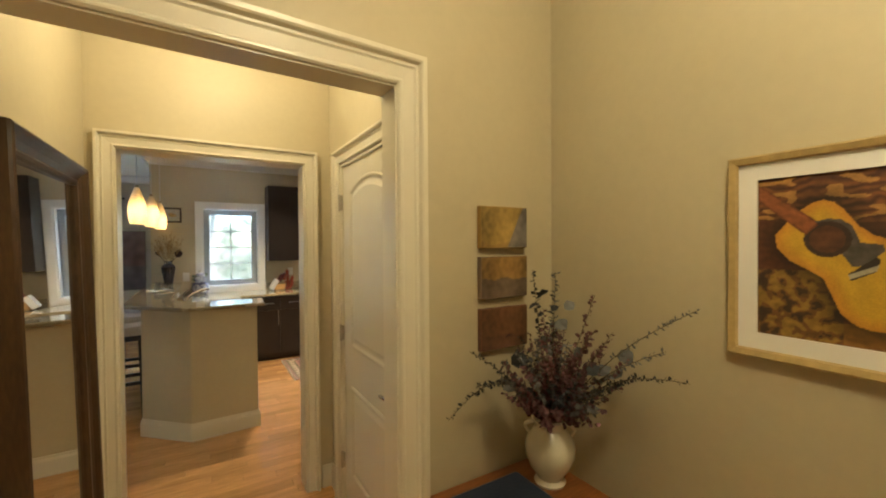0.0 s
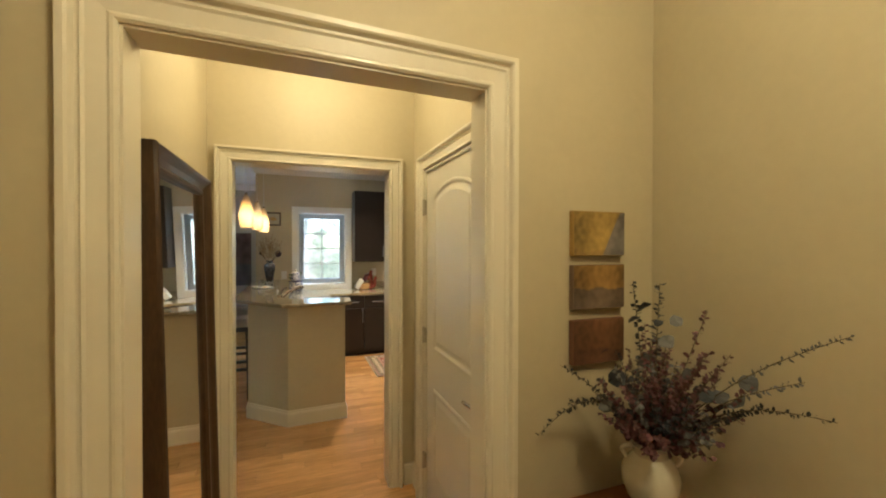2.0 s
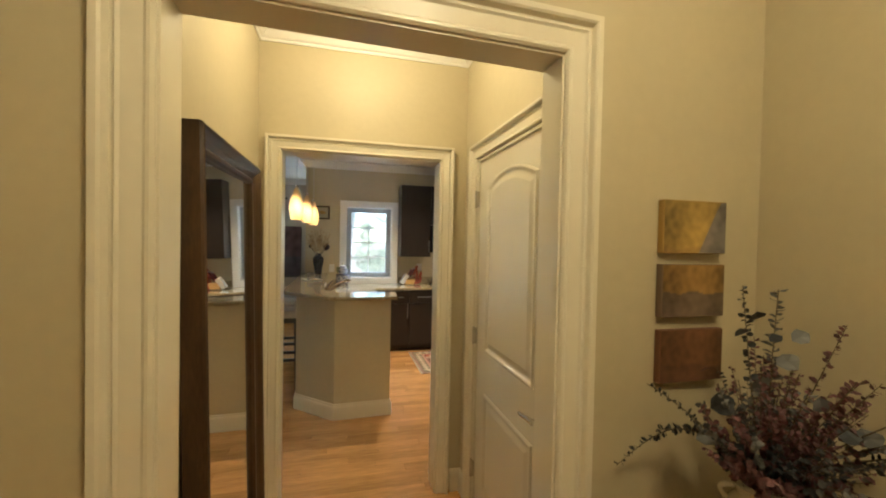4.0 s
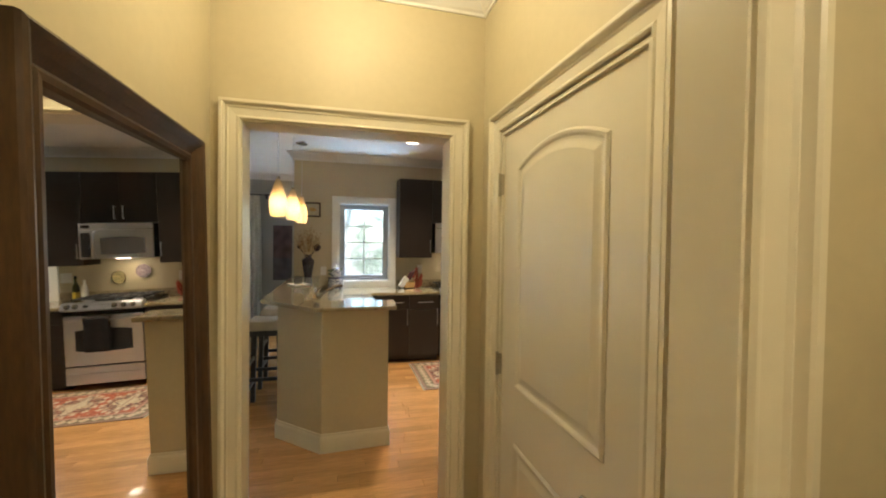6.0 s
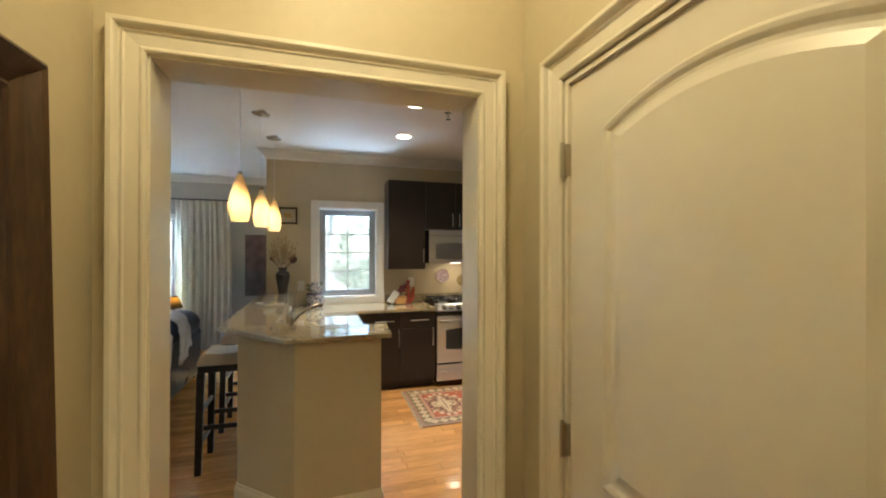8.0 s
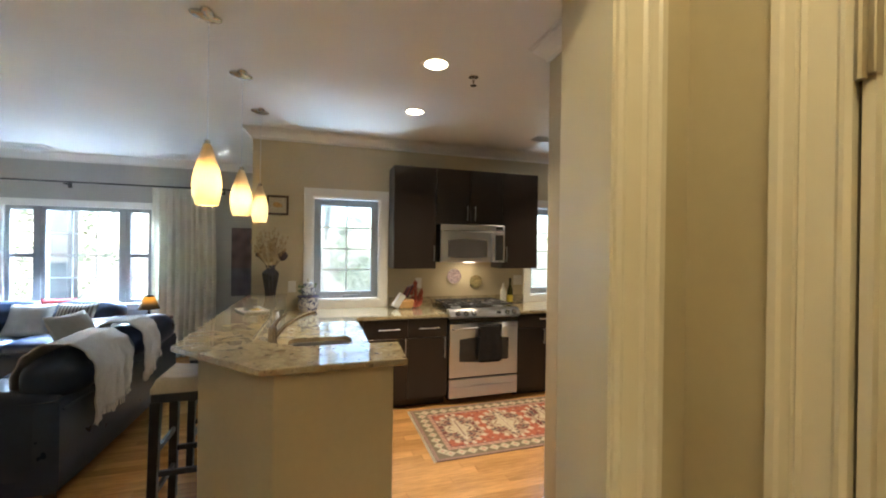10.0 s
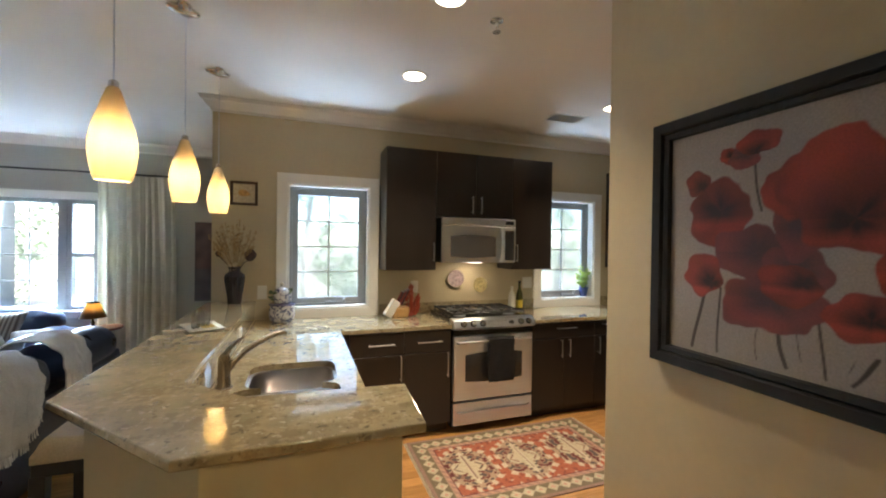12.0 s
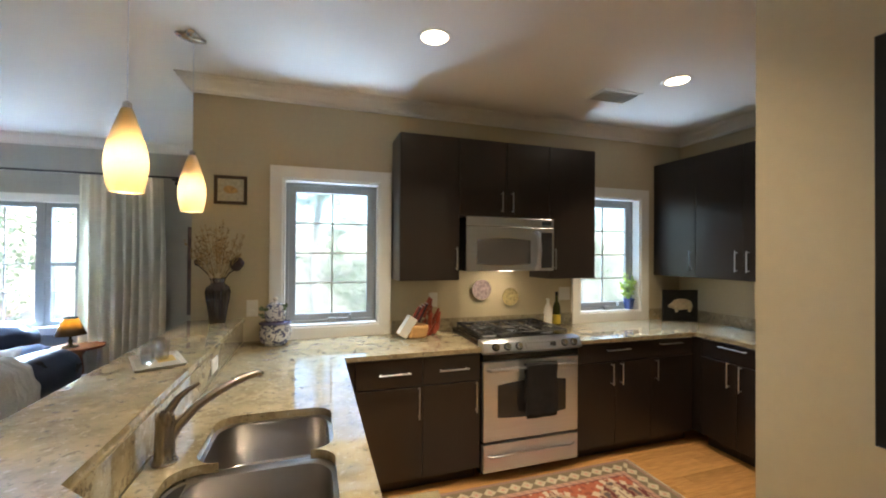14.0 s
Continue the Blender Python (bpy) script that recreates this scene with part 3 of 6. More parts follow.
BODY = [(0.058, 0.279), (0.084, 0.308), (0.104, 0.323), (0.124, 0.329), (0.143, 0.322), (0.158, 0.305), (0.182, 0.267), (0.205, 0.246), (0.245, 0.230), (0.300, 0.222), (0.350, 0.200), (0.375, 0.160),
        (0.370, 0.110), (0.335, 0.070), (0.285, 0.048), (0.240, 0.042), (0.205, 0.040), (0.179, 0.048), (0.154, 0.072), (0.138, 0.115), (0.125, 0.148), (0.102, 0.164), (0.064, 0.187), (0.039, 0.218), (0.035, 0.249)]
NECK = [(0.0, 0.378), (0.119, 0.276), (0.094, 0.248), (0.0, 0.336)]
GUARD = [(0.110, 0.280), (0.132, 0.285), (0.153, 0.283), (0.172, 0.268), (0.185, 0.230), (0.218, 0.226), (0.222, 0.213), (0.194, 0.180), (0.172, 0.177), (0.160, 0.198)]
BRIDGE = [(0.166, 0.160), (0.170, 0.145), (0.209, 0.167), (0.216, 0.193), (0.209, 0.199), (0.177, 0.170)]


def edge(poly, x, y):
    """How far a point lies from a closed outline."""
    best = 9.0
    for (x1, y1), (x2, y2) in zip(poly, poly[1:] + poly[:1]):
        dx, dy = x2 - x1, y2 - y1
        f = max(0.0, min(1.0, ((x - x1) * dx + (y - y1) * dy) / (dx * dx + dy * dy)))
        best = min(best, math.hypot(x - x1 - f * dx, y - y1 - f * dy))
    return best


def guitar(u, v):
    g = 0.88 + 0.30 * n2(u, v * 3, 30, 2) + 0.25 * n2(u, v, 90, 4)
    e = edge(BODY, u, v)
    if inside(NECK, u, v) and not (inside(GUARD, u, v)):
        col = (0.27, 0.085, 0.028) if edge(NECK, u, v) > 0.004 else (0.16, 0.045, 0.016)
    elif inside(BODY, u, v):
        h = math.hypot(u - 0.131, v - 0.238)
        if h < 0.041:
            col = (0.085, 0.030, 0.014) if h < 0.031 else (0.040, 0.020, 0.014)
            g *= 1 + 0.5 * max(0, 0.02 - h) / 0.02
        elif inside(BRIDGE, u, v):
            col = (0.025, 0.014, 0.010) if abs((u - 0.170) * 0.5 - (v - 0.155)) > 0.006 else (0.40, 0.36, 0.27)
        elif inside(GUARD, u, v):
            col = (0.075, 0.062, 0.052)
        else:
            k = min(1.0, e / 0.03)
            col = (0.50 + 0.03 * k, 0.215 + 0.10 * k, 0.022 + 0.006 * k)
            g = 0.92 + 0.16 * n2(u * 2, v, 22, 2) + 0.10 * n2(u, v, 90, 4)
    else:
        shade = max(0.0, 1 - e / 0.045)
        if v > 0.275 + 0.10 * max(0, 0.15 - u):
            band = 0.5 + 0.5 * math.sin(v * 330 + 7 * n2(u, v * 2, 10, 3) + 3 * n2(u, v, 40, 5))
            col = [a + (b - a) * band for a, b in zip((0.070, 0.022, 0.010), (0.20, 0.070, 0.020))]
            if n2(u * 0.35, v, 70, 6) > 0.22:
                col = (0.40, 0.20, 0.05)
        elif v < 0.165 and u < 0.16:
            m = n2(u, v, 42, 8) + 0.5 * n2(u, v, 90, 3)
            col = (0.27, 0.155, 0.028) if m > 0.05 else (0.16, 0.070, 0.018) if m > -0.25 else (0.055, 0.026, 0.012)
        elif v < 0.05:
            col = (0.24, 0.11, 0.02)
        else:
            col = (0.11, 0.034, 0.013)
        col = [c * (1 - 0.75 * shade) for c in col]
    return [c * g for c in col]


art("painting", 2 * (GW - GM), 2 * (GH - GM), 0.0022, guitar, lambda u, v: (-0.0055, GW - GM - u, v - (GH - GM)), PAINT, gp)

table = thing("console_table", (1.10, 0.825, 0), "orange-brown polished wooden side table in the corner of the tan room", "table")
part("tabletop", box(-0.26, 0.235, -0.30, 0.285, 0.735, 0.76, bevel=0.005), TABLEWOOD, table)
part("apron", boxes([(-0.22, 0.20, -0.26, -0.24, 0.65, 0.735), (-0.22, 0.20, 0.22, 0.24, 0.65, 0.735), (-0.22, -0.20, -0.24, 0.22, 0.65, 0.735), (0.18, 0.20, -0.24, 0.22, 0.65, 0.735)]), TABLEWOOD, table)
for lx in (-0.22, 0.165):
    for ly in (-0.26, 0.205):
        part("leg", box(lx, lx + 0.035, ly, ly + 0.035, 0, 0.735, bevel=0.004), TABLEWOOD, table)
folder = thing("leather_case", (1.014, 0.92, 0.76), "flat black leather case with metal clasp on the wooden table", "case")
part("case_body", box(-0.15, 0.13, -0.19, 0.11, 0.001, 0.03, bevel=0.008), LEATHER, folder)
part("clasp", box(-0.02, 0.02, -0.17, -0.15, 0.03, 0.035, bevel=0.001), CHROME, folder)

vase = thing("vase", (1.23, 0.955, 0.76), "cream ceramic urn vase with two small handles, full of stems", "vase")
bm = lathe(bmesh.new(), [(0.050, 0), (0.053, 0.008), (0.040, 0.018), (0.046, 0.03), (0.070, 0.062), (0.083, 0.10), (0.084, 0.13), (0.076, 0.158), (0.060, 0.178), (0.050, 0.190), (0.052, 0.205), (0.060, 0.216), (0.062, 0.220), (0.056, 0.219), (0.045, 0.205), (0.044, 0.19)], 40)
part("vase_body", bm, CERAMIC, vase, smooth=True)
for sgn in (-1, 1):
    pts = [(sgn * (0.052 + 0.030 * math.sin(a)) * 0.71, -sgn * (0.052 + 0.030 * math.sin(a)) * 0.71, 0.205 - 0.055 * (a / math.pi) + 0.012 * math.sin(a)) for a in [math.pi * k / 9 for k in range(10)]]
    part("handle", tube(bmesh.new(), pts, 0.007, 10), CERAMIC, vase, smooth=True)

STEM = mat("dried_stem", (0.10, 0.075, 0.045), 0.8, var=0.2, scale=20)
LEAF_G = mat("dried_grey_green_leaf", (0.12, 0.12, 0.115), 0.7, var=0.25, scale=12, island=0.35)
LEAF_R = mat("dried_wine_leaf", (0.12, 0.050, 0.052), 0.75, var=0.25, scale=12, island=0.4)
LEAF_D = mat("dried_dark_leaf", (0.022, 0.024, 0.026), 0.6, var=0.25, scale=12, island=0.3)


def leaf(bm, p, d, size, wide=0.6, rng=random):
    """A folded leaf of eight corners that starts at p and points along d."""
    d = Vector(d).normalized()
    s = d.orthogonal().normalized()
    s.rotate(Matrix.Rotation(rng.random() * 6.28, 3, d))
    nrm = d.cross(s)
    mid = [p, p + d * size * 0.5 + nrm * size * 0.06, p + d * size]
    w = size * wide / 2
    l = [p + d * size * 0.22 + s * w * 0.75 + nrm * size * 0.1, p + d * size * 0.6 + s * w + nrm * size * 0.14, p + d * size * 0.9 + s * w * 0.4]
    r = [p + d * size * 0.22 - s * w * 0.75 + nrm * size * 0.1, p + d * size * 0.6 - s * w + nrm * size * 0.14, p + d * size * 0.9 - s * w * 0.4]
    m, l, r = [bm.verts.new(v) for v in mid], [bm.verts.new(v) for v in l], [bm.verts.new(v) for v in r]
    bm.faces.new((m[0], m[1], l[1], l[0]))
    bm.faces.new((m[1], m[2], l[2], l[1]))
    bm.faces.new((m[0], r[0], r[1], m[1]))
    bm.faces.new((m[1], r[1], r[2], m[2]))


def arc(p, q, sag, n=12):
    p, q = Vector(p), Vector(q)
    return [p.lerp(q, k / n) + Vector((0, 0, sag * math.sin(math.pi * k / n))) for k in range(n + 1)]


rng = random.Random(5)
side = Vector((0.853, -0.522, 0))
away = Vector((0.522, 0.853, 0))
bouquet = tagged(new("dried_bouquet"), "dried grey-green leaves and wine-red sprigs in a cream vase", "dried flowers")
bouquet.location = (1.23, 0.955, 0.96)
stems, lg, lr, ld = bmesh.new(), bmesh.new(), bmesh.new(), bmesh.new()


def spray(end, sag, kind, size, gap, thick=0.0022, wide=0.6, start=0.25):
    e = side * end[0] + Vector((0, 0, end[1])) + away * end[2]
    pts = arc((0, 0, 0), e, sag)
    tube(stems, pts, thick, 5, taper=0.0008)
    length = e.length
    for k in range(int(length * (1 - start) / gap)):
        f = start + (1 - start) * (k + rng.random() * 0.6) * gap / (length * (1 - start))
        if f > 1:
            break
        i = min(int(f * 12), 11)
        p = pts[i].lerp(pts[i + 1], f * 12 - i)
        d = (pts[i + 1] - pts[i]).normalized()
        o = d.orthogonal()
        o.rotate(Matrix.Rotation(rng.random() * 6.28, 3, d))
        leaf(kind, p, o + d * 0.5, size * (0.75 + 0.5 * rng.random()) * (1.25 - 0.5 * f), wide, rng)


spray((0.265, 0.455, -0.38), 0.05, lg, 0.014, 0.006, wide=0.45, start=0.5)
spray((0.23, 0.33, -0.30), 0.04, lg, 0.018, 0.009, wide=0.5, start=0.65)
spray((0.308, 0.236, -0.28), 0.07, ld, 0.014, 0.005, 0.0028, wide=0.5)
spray((-0.35, 0.059, -0.10), 0.13, ld, 0.016, 0.005, wide=0.6)
spray((-0.279, 0.267, -0.06), 0.03, ld, 0.014, 0.006, wide=0.6)
spray((-0.258, 0.166, -0.10), 0.06, ld, 0.016, 0.005, wide=0.6)
spray((-0.063, 0.531, -0.03), 0.0, ld, 0.018, 0.007, wide=0.8, start=0.5)
spray((0.016, 0.525, -0.02), 0.0, lg, 0.026, 0.005, wide=0.4, start=0.4)
spray((0.137, 0.451, -0.05), 0.0, lr, 0.018, 0.006, start=0.3)
spray((0.174, 0.337, -0.10), 0.0, lr, 0.018, 0.006, start=0.3)
for k in range(150):
    a, b = rng.uniform(-1, 1), rng.uniform(0.30, 1.0)
    e = (a * 0.235 * b, 0.40 * b * (1 - 0.45 * a * a), rng.uniform(-0.24, 0.06 - 0.14 * abs(a)))
    spray(e, rng.uniform(-0.01, 0.03), rng.choice((lg, lr, lr, lr, ld)), rng.uniform(0.012, 0.022), 0.008, 0.0013, rng.choice((0.5, 0.7, 0.9)), 0.3)
for u, v, w, s, k in ((-0.031, 0.453, -0.03, 0.045, ld), (-0.06, 0.413, -0.03, 0.04, ld), (0.009, 0.404, -0.03, 0.03, ld), (0.058, 0.413, -0.03, 0.04, lg), (0.191, 0.277, -0.15, 0.05, lg), (0.159, 0.225, -0.15, 0.06, lg), (0.12, 0.235, -0.16, 0.05, lg), (-0.153, 0.324, -0.08, 0.03, lr), (0.093, 0.233, -0.15, 0.045, ld), (-0.13, 0.26, -0.12, 0.055, ld), (-0.05, 0.31, -0.1, 0.05, lg), (0.02, 0.36, -0.06, 0.05, lg), (0.06, 0.28, -0.12, 0.04, lg), (-0.16, 0.18, -0.12, 0.05, lg)):
    leaf(k, side * (u - s * 0.4) + Vector((0, 0, v - s * 0.3)) + away * w, side * 0.8 + Vector((0, 0, 0.5)), s, 1.0, rng)
part("cut_stem", stems, STEM, bouquet, kind="stuff")
part("foliage", lg, LEAF_G, bouquet, kind="stuff")
part("wine_red_leaves", lr, LEAF_R, bouquet, kind="stuff")
part("dark_leaves", ld, LEAF_D, bouquet, kind="stuff")


# ---- kitchen: cabinets ----
def bar_handle(bm, p, q, out, r=0.005):
    """A bar on two posts from p to q, standing off along out."""
    p, q, out = Vector(p), Vector(q), Vector(out)
    d = (q - p).normalized()
    tube(bm, [p - d * 0.012 + out * 0.03, q + d * 0.012 + out * 0.03], r, 10)
    for e in (p, q):
        tube(bm, [e, e + out * 0.03], r * 0.8, 8)
    return bm


def cabinet(name, x, y, z, w, d, h, fronts, label, group, rz=0, toe=0.0):
    """A unit whose front, at its local y = 0, faces -y. fronts: (x0, x1, z0, z1, kind, handle) from its lower left."""
    c = thing(name, (x, y, z), label, "cabinet", group, rz)
    rows = [(0, w, 0.0, d, toe, h)]
    if toe:
        rows.append((0.0, w, 0.065, d, 0.0, toe))
    part("carcass", boxes(rows), ESPRESSO, c)
    for a, b, lo, hi, kind, hd in fronts:
        f = part(kind, box(a + 0.0015, b - 0.0015, -0.020, -0.001, lo + 0.0015, hi - 0.0015, bevel=0.0012, seg=1), ESPRESSO, c)
        if hd:
            p, q = ((hd[0], -0.02, hd[1]), (hd[2], -0.02, hd[3]))
            part("handle", bar_handle(bmesh.new(), p, q, (0, -1, 0)), STEEL, f, "brushed steel bar handle", smooth=True)
    return c


G1, G2 = "dark base cabinets along the kitchen walls", "dark wall cabinets of the kitchen"
LB = "espresso base cabinet with steel bar handles beside the range"
cabinet("base_cabinet", 0.64, 5.80, 0.0, 0.49, 0.6, 0.883, [(0.06, 0.49, 0.695, 0.875, "drawer_front", (0.215, 0.785, 0.395, 0.785)), (0.06, 0.49, 0.10, 0.69, "door", (0.462, 0.50, 0.462, 0.68))], LB, G1, toe=0.1)
cabinet("base_cabinet", 1.13, 5.80, 0.0, 0.40, 0.6, 0.883, [(0, 0.40, 0.695, 0.875, "drawer_front", (0.12, 0.785, 0.30, 0.785)), (0, 0.40, 0.10, 0.69, "door", (0.368, 0.50, 0.368, 0.68))], LB, G1, toe=0.1)
cabinet("base_cabinet", 2.305, 5.80, 0.0, 0.695, 0.6, 0.883, [(0, 0.695, 0.735, 0.875, "drawer_front", (0.27, 0.825, 0.46, 0.825)), (0, 0.347, 0.10, 0.73, "door", (0.312, 0.57, 0.312, 0.71)), (0.348, 0.695, 0.10, 0.73, "door", (0.40, 0.57, 0.40, 0.71))],
        "espresso base cabinet with one drawer over two doors, beside the range", G1, toe=0.1)
cabinet("base_cabinet", 3.00, 5.80, 0.0, 0.45, 0.6, 0.883, [(0, 0.43, 0.735, 0.875, "drawer_front", (0.085, 0.84, 0.285, 0.84)), (0, 0.43, 0.10, 0.73, "door", (0.045, 0.57, 0.045, 0.71))],
        "espresso corner base cabinet under the stone worktop", G1, toe=0.1)
part("filler", box(3.452, 3.47, 5.72, 5.80, 0.1, 0.883), ESPRESSO, tagged(new("cabinet_filler"), "dark filler strip in the corner of the base cabinets", "cabinet"))
for yy, n_ in ((5.72, 0), (5.02, 1)):
    cabinet("base_cabinet", 3.47, yy, 0.0, 0.70 if n_ == 0 else 0.92, 0.53, 0.883, [(0.005, 0.695, 0.735, 0.875, "drawer_front", (0.18, 0.845, 0.36, 0.845)), (0.005, 0.285, 0.10, 0.73, "door", (0.235, 0.56, 0.235, 0.73)), (0.287, 0.695, 0.10, 0.73, "door", (0.325, 0.55, 0.325, 0.72))],
            "espresso base cabinet, drawer over two doors, on side wall", G1, rz=-90, toe=0.1)

UB = 1.348
cabinet("wall_cabinet", 1.034, 6.11, UB, 0.458, 0.288, 1.077, [(0, 0.458, 0, 1.077, "door", (0.43, 0.09, 0.43, 0.235))], "tall flat-fronted espresso wall cabinet beside the microwave", G2)
cabinet("wall_cabinet", 1.492, 6.11, 1.838, 0.775, 0.288, 0.587, [(0, 0.39, 0, 0.587, "door", (0.345, 0.045, 0.345, 0.18)), (0.391, 0.775, 0, 0.587, "door", (0.435, 0.045, 0.435, 0.18))], "espresso wall cabinet with two doors above the microwave", G2)
cabinet("wall_cabinet", 2.267, 6.11, UB, 0.448, 0.288, 1.077, [(0, 0.448, 0, 1.077, "door", (0.045, 0.09, 0.045, 0.235))], "tall flat-fronted espresso wall cabinet beside the microwave", G2)
for k, (ya, w, hx) in enumerate(((6.395, 0.455, 0.415), (5.94, 0.41, 0.365), (5.53, 0.42, 0.045), (5.11, 0.42, 0.375))):
    cabinet("wall_cabinet", 3.68, ya, UB, w, 0.318, 1.085, [(0, w, 0, 1.085, "door", (hx, 0.08, hx, 0.225))], "flat-fronted espresso wall cabinet over the side worktop", G2, rz=-90)

# ---- worktops ----
bar = thing("granite_counter", (0, 0, 1.05), "raised speckled beige granite bar top with angled front corners", "worktop")
part("stone_slab", slab(bmesh.new(), [(-0.375, 6.397), (-0.375, 4.235), (0.08, 3.73), (0.68, 3.742), (0.70, 4.062), (0.19, 4.08), (-0.035, 4.30), (-0.012, 6.397)], 0.001, 0.031, bevel=0.006), GRANITE, bar)
SX0, SX1, SY0, SY1 = 0.110, 0.525, 4.28, 5.02
SXN, SYM = 0.060, 4.655  # the near bowl is the wider one
wt = thing("worktop", (0, 0, 0.884), "speckled beige granite worktop with a sink cut-out, glossy", "worktop", "granite worktops")
bm = boxes([(-0.018, SXN, 4.085, 6.397, 0, 0.03), (SXN, SX0, SYM, 6.397, 0, 0.03), (SXN, SX0, 4.085, SY0, 0, 0.03), (SX0, SX1, 4.085, SY0, 0, 0.03), (SX0, SX1, SY1, 6.397, 0, 0.03), (SX1, 0.632, 4.085, 6.397, 0, 0.03), (0.632, 1.533, 5.762, 6.397, 0, 0.03)])
bmesh.ops.remove_doubles(bm, verts=bm.verts, dist=0.0005)


def fillets(bm, x0, x1, y0, y1, r, za, zb):
    """Fills the four corners of a rectangular hole, leaving them rounded."""
    for cx, cy, sx, sy in ((x0, y0, 1, 1), (x1, y0, -1, 1), (x1, y1, -1, -1), (x0, y1, 1, -1)):
        slab(bm, [(cx, cy)] + [(cx + sx * r * (1 - math.cos(radians(90 * k / 8))), cy + sy * r * (1 - math.sin(radians(90 * k / 8)))) for k in range(9)], za, zb)
    return bm


fillets(bm, SX0, SX1, SYM, SY1, 0.075, 0, 0.03)
fillets(bm, SXN, SX1, SY0, SYM, 0.075, 0, 0.03)
part("stone_slab", bm, GRANITE, wt)
wt2 = thing("worktop", (0, 0, 0.884), "speckled beige granite worktop turning the corner beside the range", "worktop", "granite worktops")
part("stone_slab", slab(bmesh.new(), [(2.302, 6.397), (2.302, 5.762), (3.435, 5.762), (3.435, 4.085), (3.997, 4.085), (3.997, 6.397)], 0, 0.03, bevel=0.004), GRANITE, wt2)
for row in ((2.302, 2.70, 6.377, 6.397, 0.031, 0.13), (3.59, 3.975, 6.377, 6.397, 0.031, 0.13), (3.977, 3.997, 4.085, 6.397, 0.031, 0.13)):
    part("upstand", box(*row), GRANITE, wt2)
part("upstand", boxes([(1.04, 1.533, 6.377, 6.397, 0.031, 0.13)]), GRANITE, wt)
part("upstand", box(1.535, 2.30, 6.377, 6.397, 0.031, 0.13), GRANITE, wt2)
splash = thing("stone_splashback", (-0.04, 0, 0.914), "granite facing between the sink worktop and the raised bar", "splashback")
bm = slab(bmesh.new(), [(0.002, 4.285), (0.002, 6.395), (0.018, 6.395), (0.018, 4.292), (0.245, 4.085), (0.62, 4.078), (0.62, 4.052), (0.24, 4.052)], 0.001, 0.135)
part("stone_facing", bm, GRANITE, splash)
sc = thing("sink_cabinet", (0, 0, 0), "espresso sink cabinet below the peninsula worktop", "cabinet", G1)
part("carcass", boxes([(-0.015, 0.59, 4.07, SY0 - 0.02, 0.1, 0.882), (-0.015, 0.59, SY1 + 0.02, 5.795, 0.1, 0.882), (0.555, 0.59, SY0 - 0.02, SY1 + 0.02, 0.1, 0.882), (-0.015, 0.53, 4.07, 5.795, 0.0, 0.1)]), ESPRESSO, sc)
for a, b in ((4.07, 4.63), (4.633, 5.20), (5.203, 5.77)):
    f = part("door", box(0.591, 0.610, a, b, 0.10, 0.875, bevel=0.0012, seg=1), ESPRESSO, sc)
    part("handle", bar_handle(bmesh.new(), (0.61, b - 0.05, 0.55), (0.61, b - 0.05, 0.72), (1, 0, 0)), STEEL, f, smooth=True)


# ---- sink and tap ----
def bowl(bm, x0, x1, y0, y1, depth, r=0.06, n=5):
    def ringpts(a, b, c, d, rr, z):
        out = []
        for cx, cy, s in ((b - rr, d - rr, 0), (a + rr, d - rr, 90), (a + rr, c + rr, 180), (b - rr, c + rr, 270)):
            out += [(cx + rr * math.cos(radians(s + 90 * k / n)), cy + rr * math.sin(radians(s + 90 * k / n)), z) for k in range(n + 1)]
        return out
    rows = [ringpts(x0 - 0.012, x1 + 0.012, y0 - 0.012, y1 + 0.012, r + 0.012, 0.0), ringpts(x0, x1, y0, y1, r, -0.002), ringpts(x0 + 0.006, x1 - 0.006, y0 + 0.006, y1 - 0.006, r, -depth * 0.8), ringpts(x0 + 0.04, x1 - 0.04, y0 + 0.04, y1 - 0.04, r * 0.7, -depth)]
    vs = [[bm.verts.new(p) for p in row] for row in rows]
    for a, b in zip(vs, vs[1:]):
        m = len(a)
        for k in range(m):
            bm.faces.new((a[k], a[(k + 1) % m], b[(k + 1) % m], b[k]))
    bm.faces.new(vs[-1])


sink = thing("kitchen_sink", (0, 0, 0.884), "double-bowl stainless steel sink set under the granite worktop", "sink")
bm = bmesh.new()
bowl(bm, SX0 + 0.012, SX1 - 0.012, 4.675, SY1 - 0.012, 0.19, r=0.085)
part("far_bowl", bm, SINKSTEEL, sink, smooth=True)
bm = bmesh.new()
bowl(bm, SXN + 0.012, SX1 - 0.012, SY0 + 0.012, 4.635, 0.19, r=0.085)
part("near_bowl", bm, SINKSTEEL, sink, smooth=True)
rim_ = boxes([(SX0 - 0.01, SX1 + 0.01, 4.636, 4.674, -0.012, -0.002)], bevel=0.003)
part("rim", rim_, SINKSTEEL, sink)
for ya_, yb_ in ((4.664, SY1), (SY0, 4.646)):
    part("rim_corner", fillets(bmesh.new(), SX0 + 0.001, SX1 - 0.001, ya_, yb_, 0.092, -0.008, -0.001), SINKSTEEL, sink, kind="stuff")
for yy in (4.46, 4.85):
    part("drain", lathe(bmesh.new(), [(0.045, 0), (0.045, 0.004), (0.03, 0.004), (0.025, -0.004)], 20, at=(0.325, yy, -0.19)), CHROME, sink, smooth=True)
tap = thing("kitchen_tap", (0.030, 4.70, 0.914), "brushed nickel single-lever tap with a pull-out spout beside the sink", "tap")
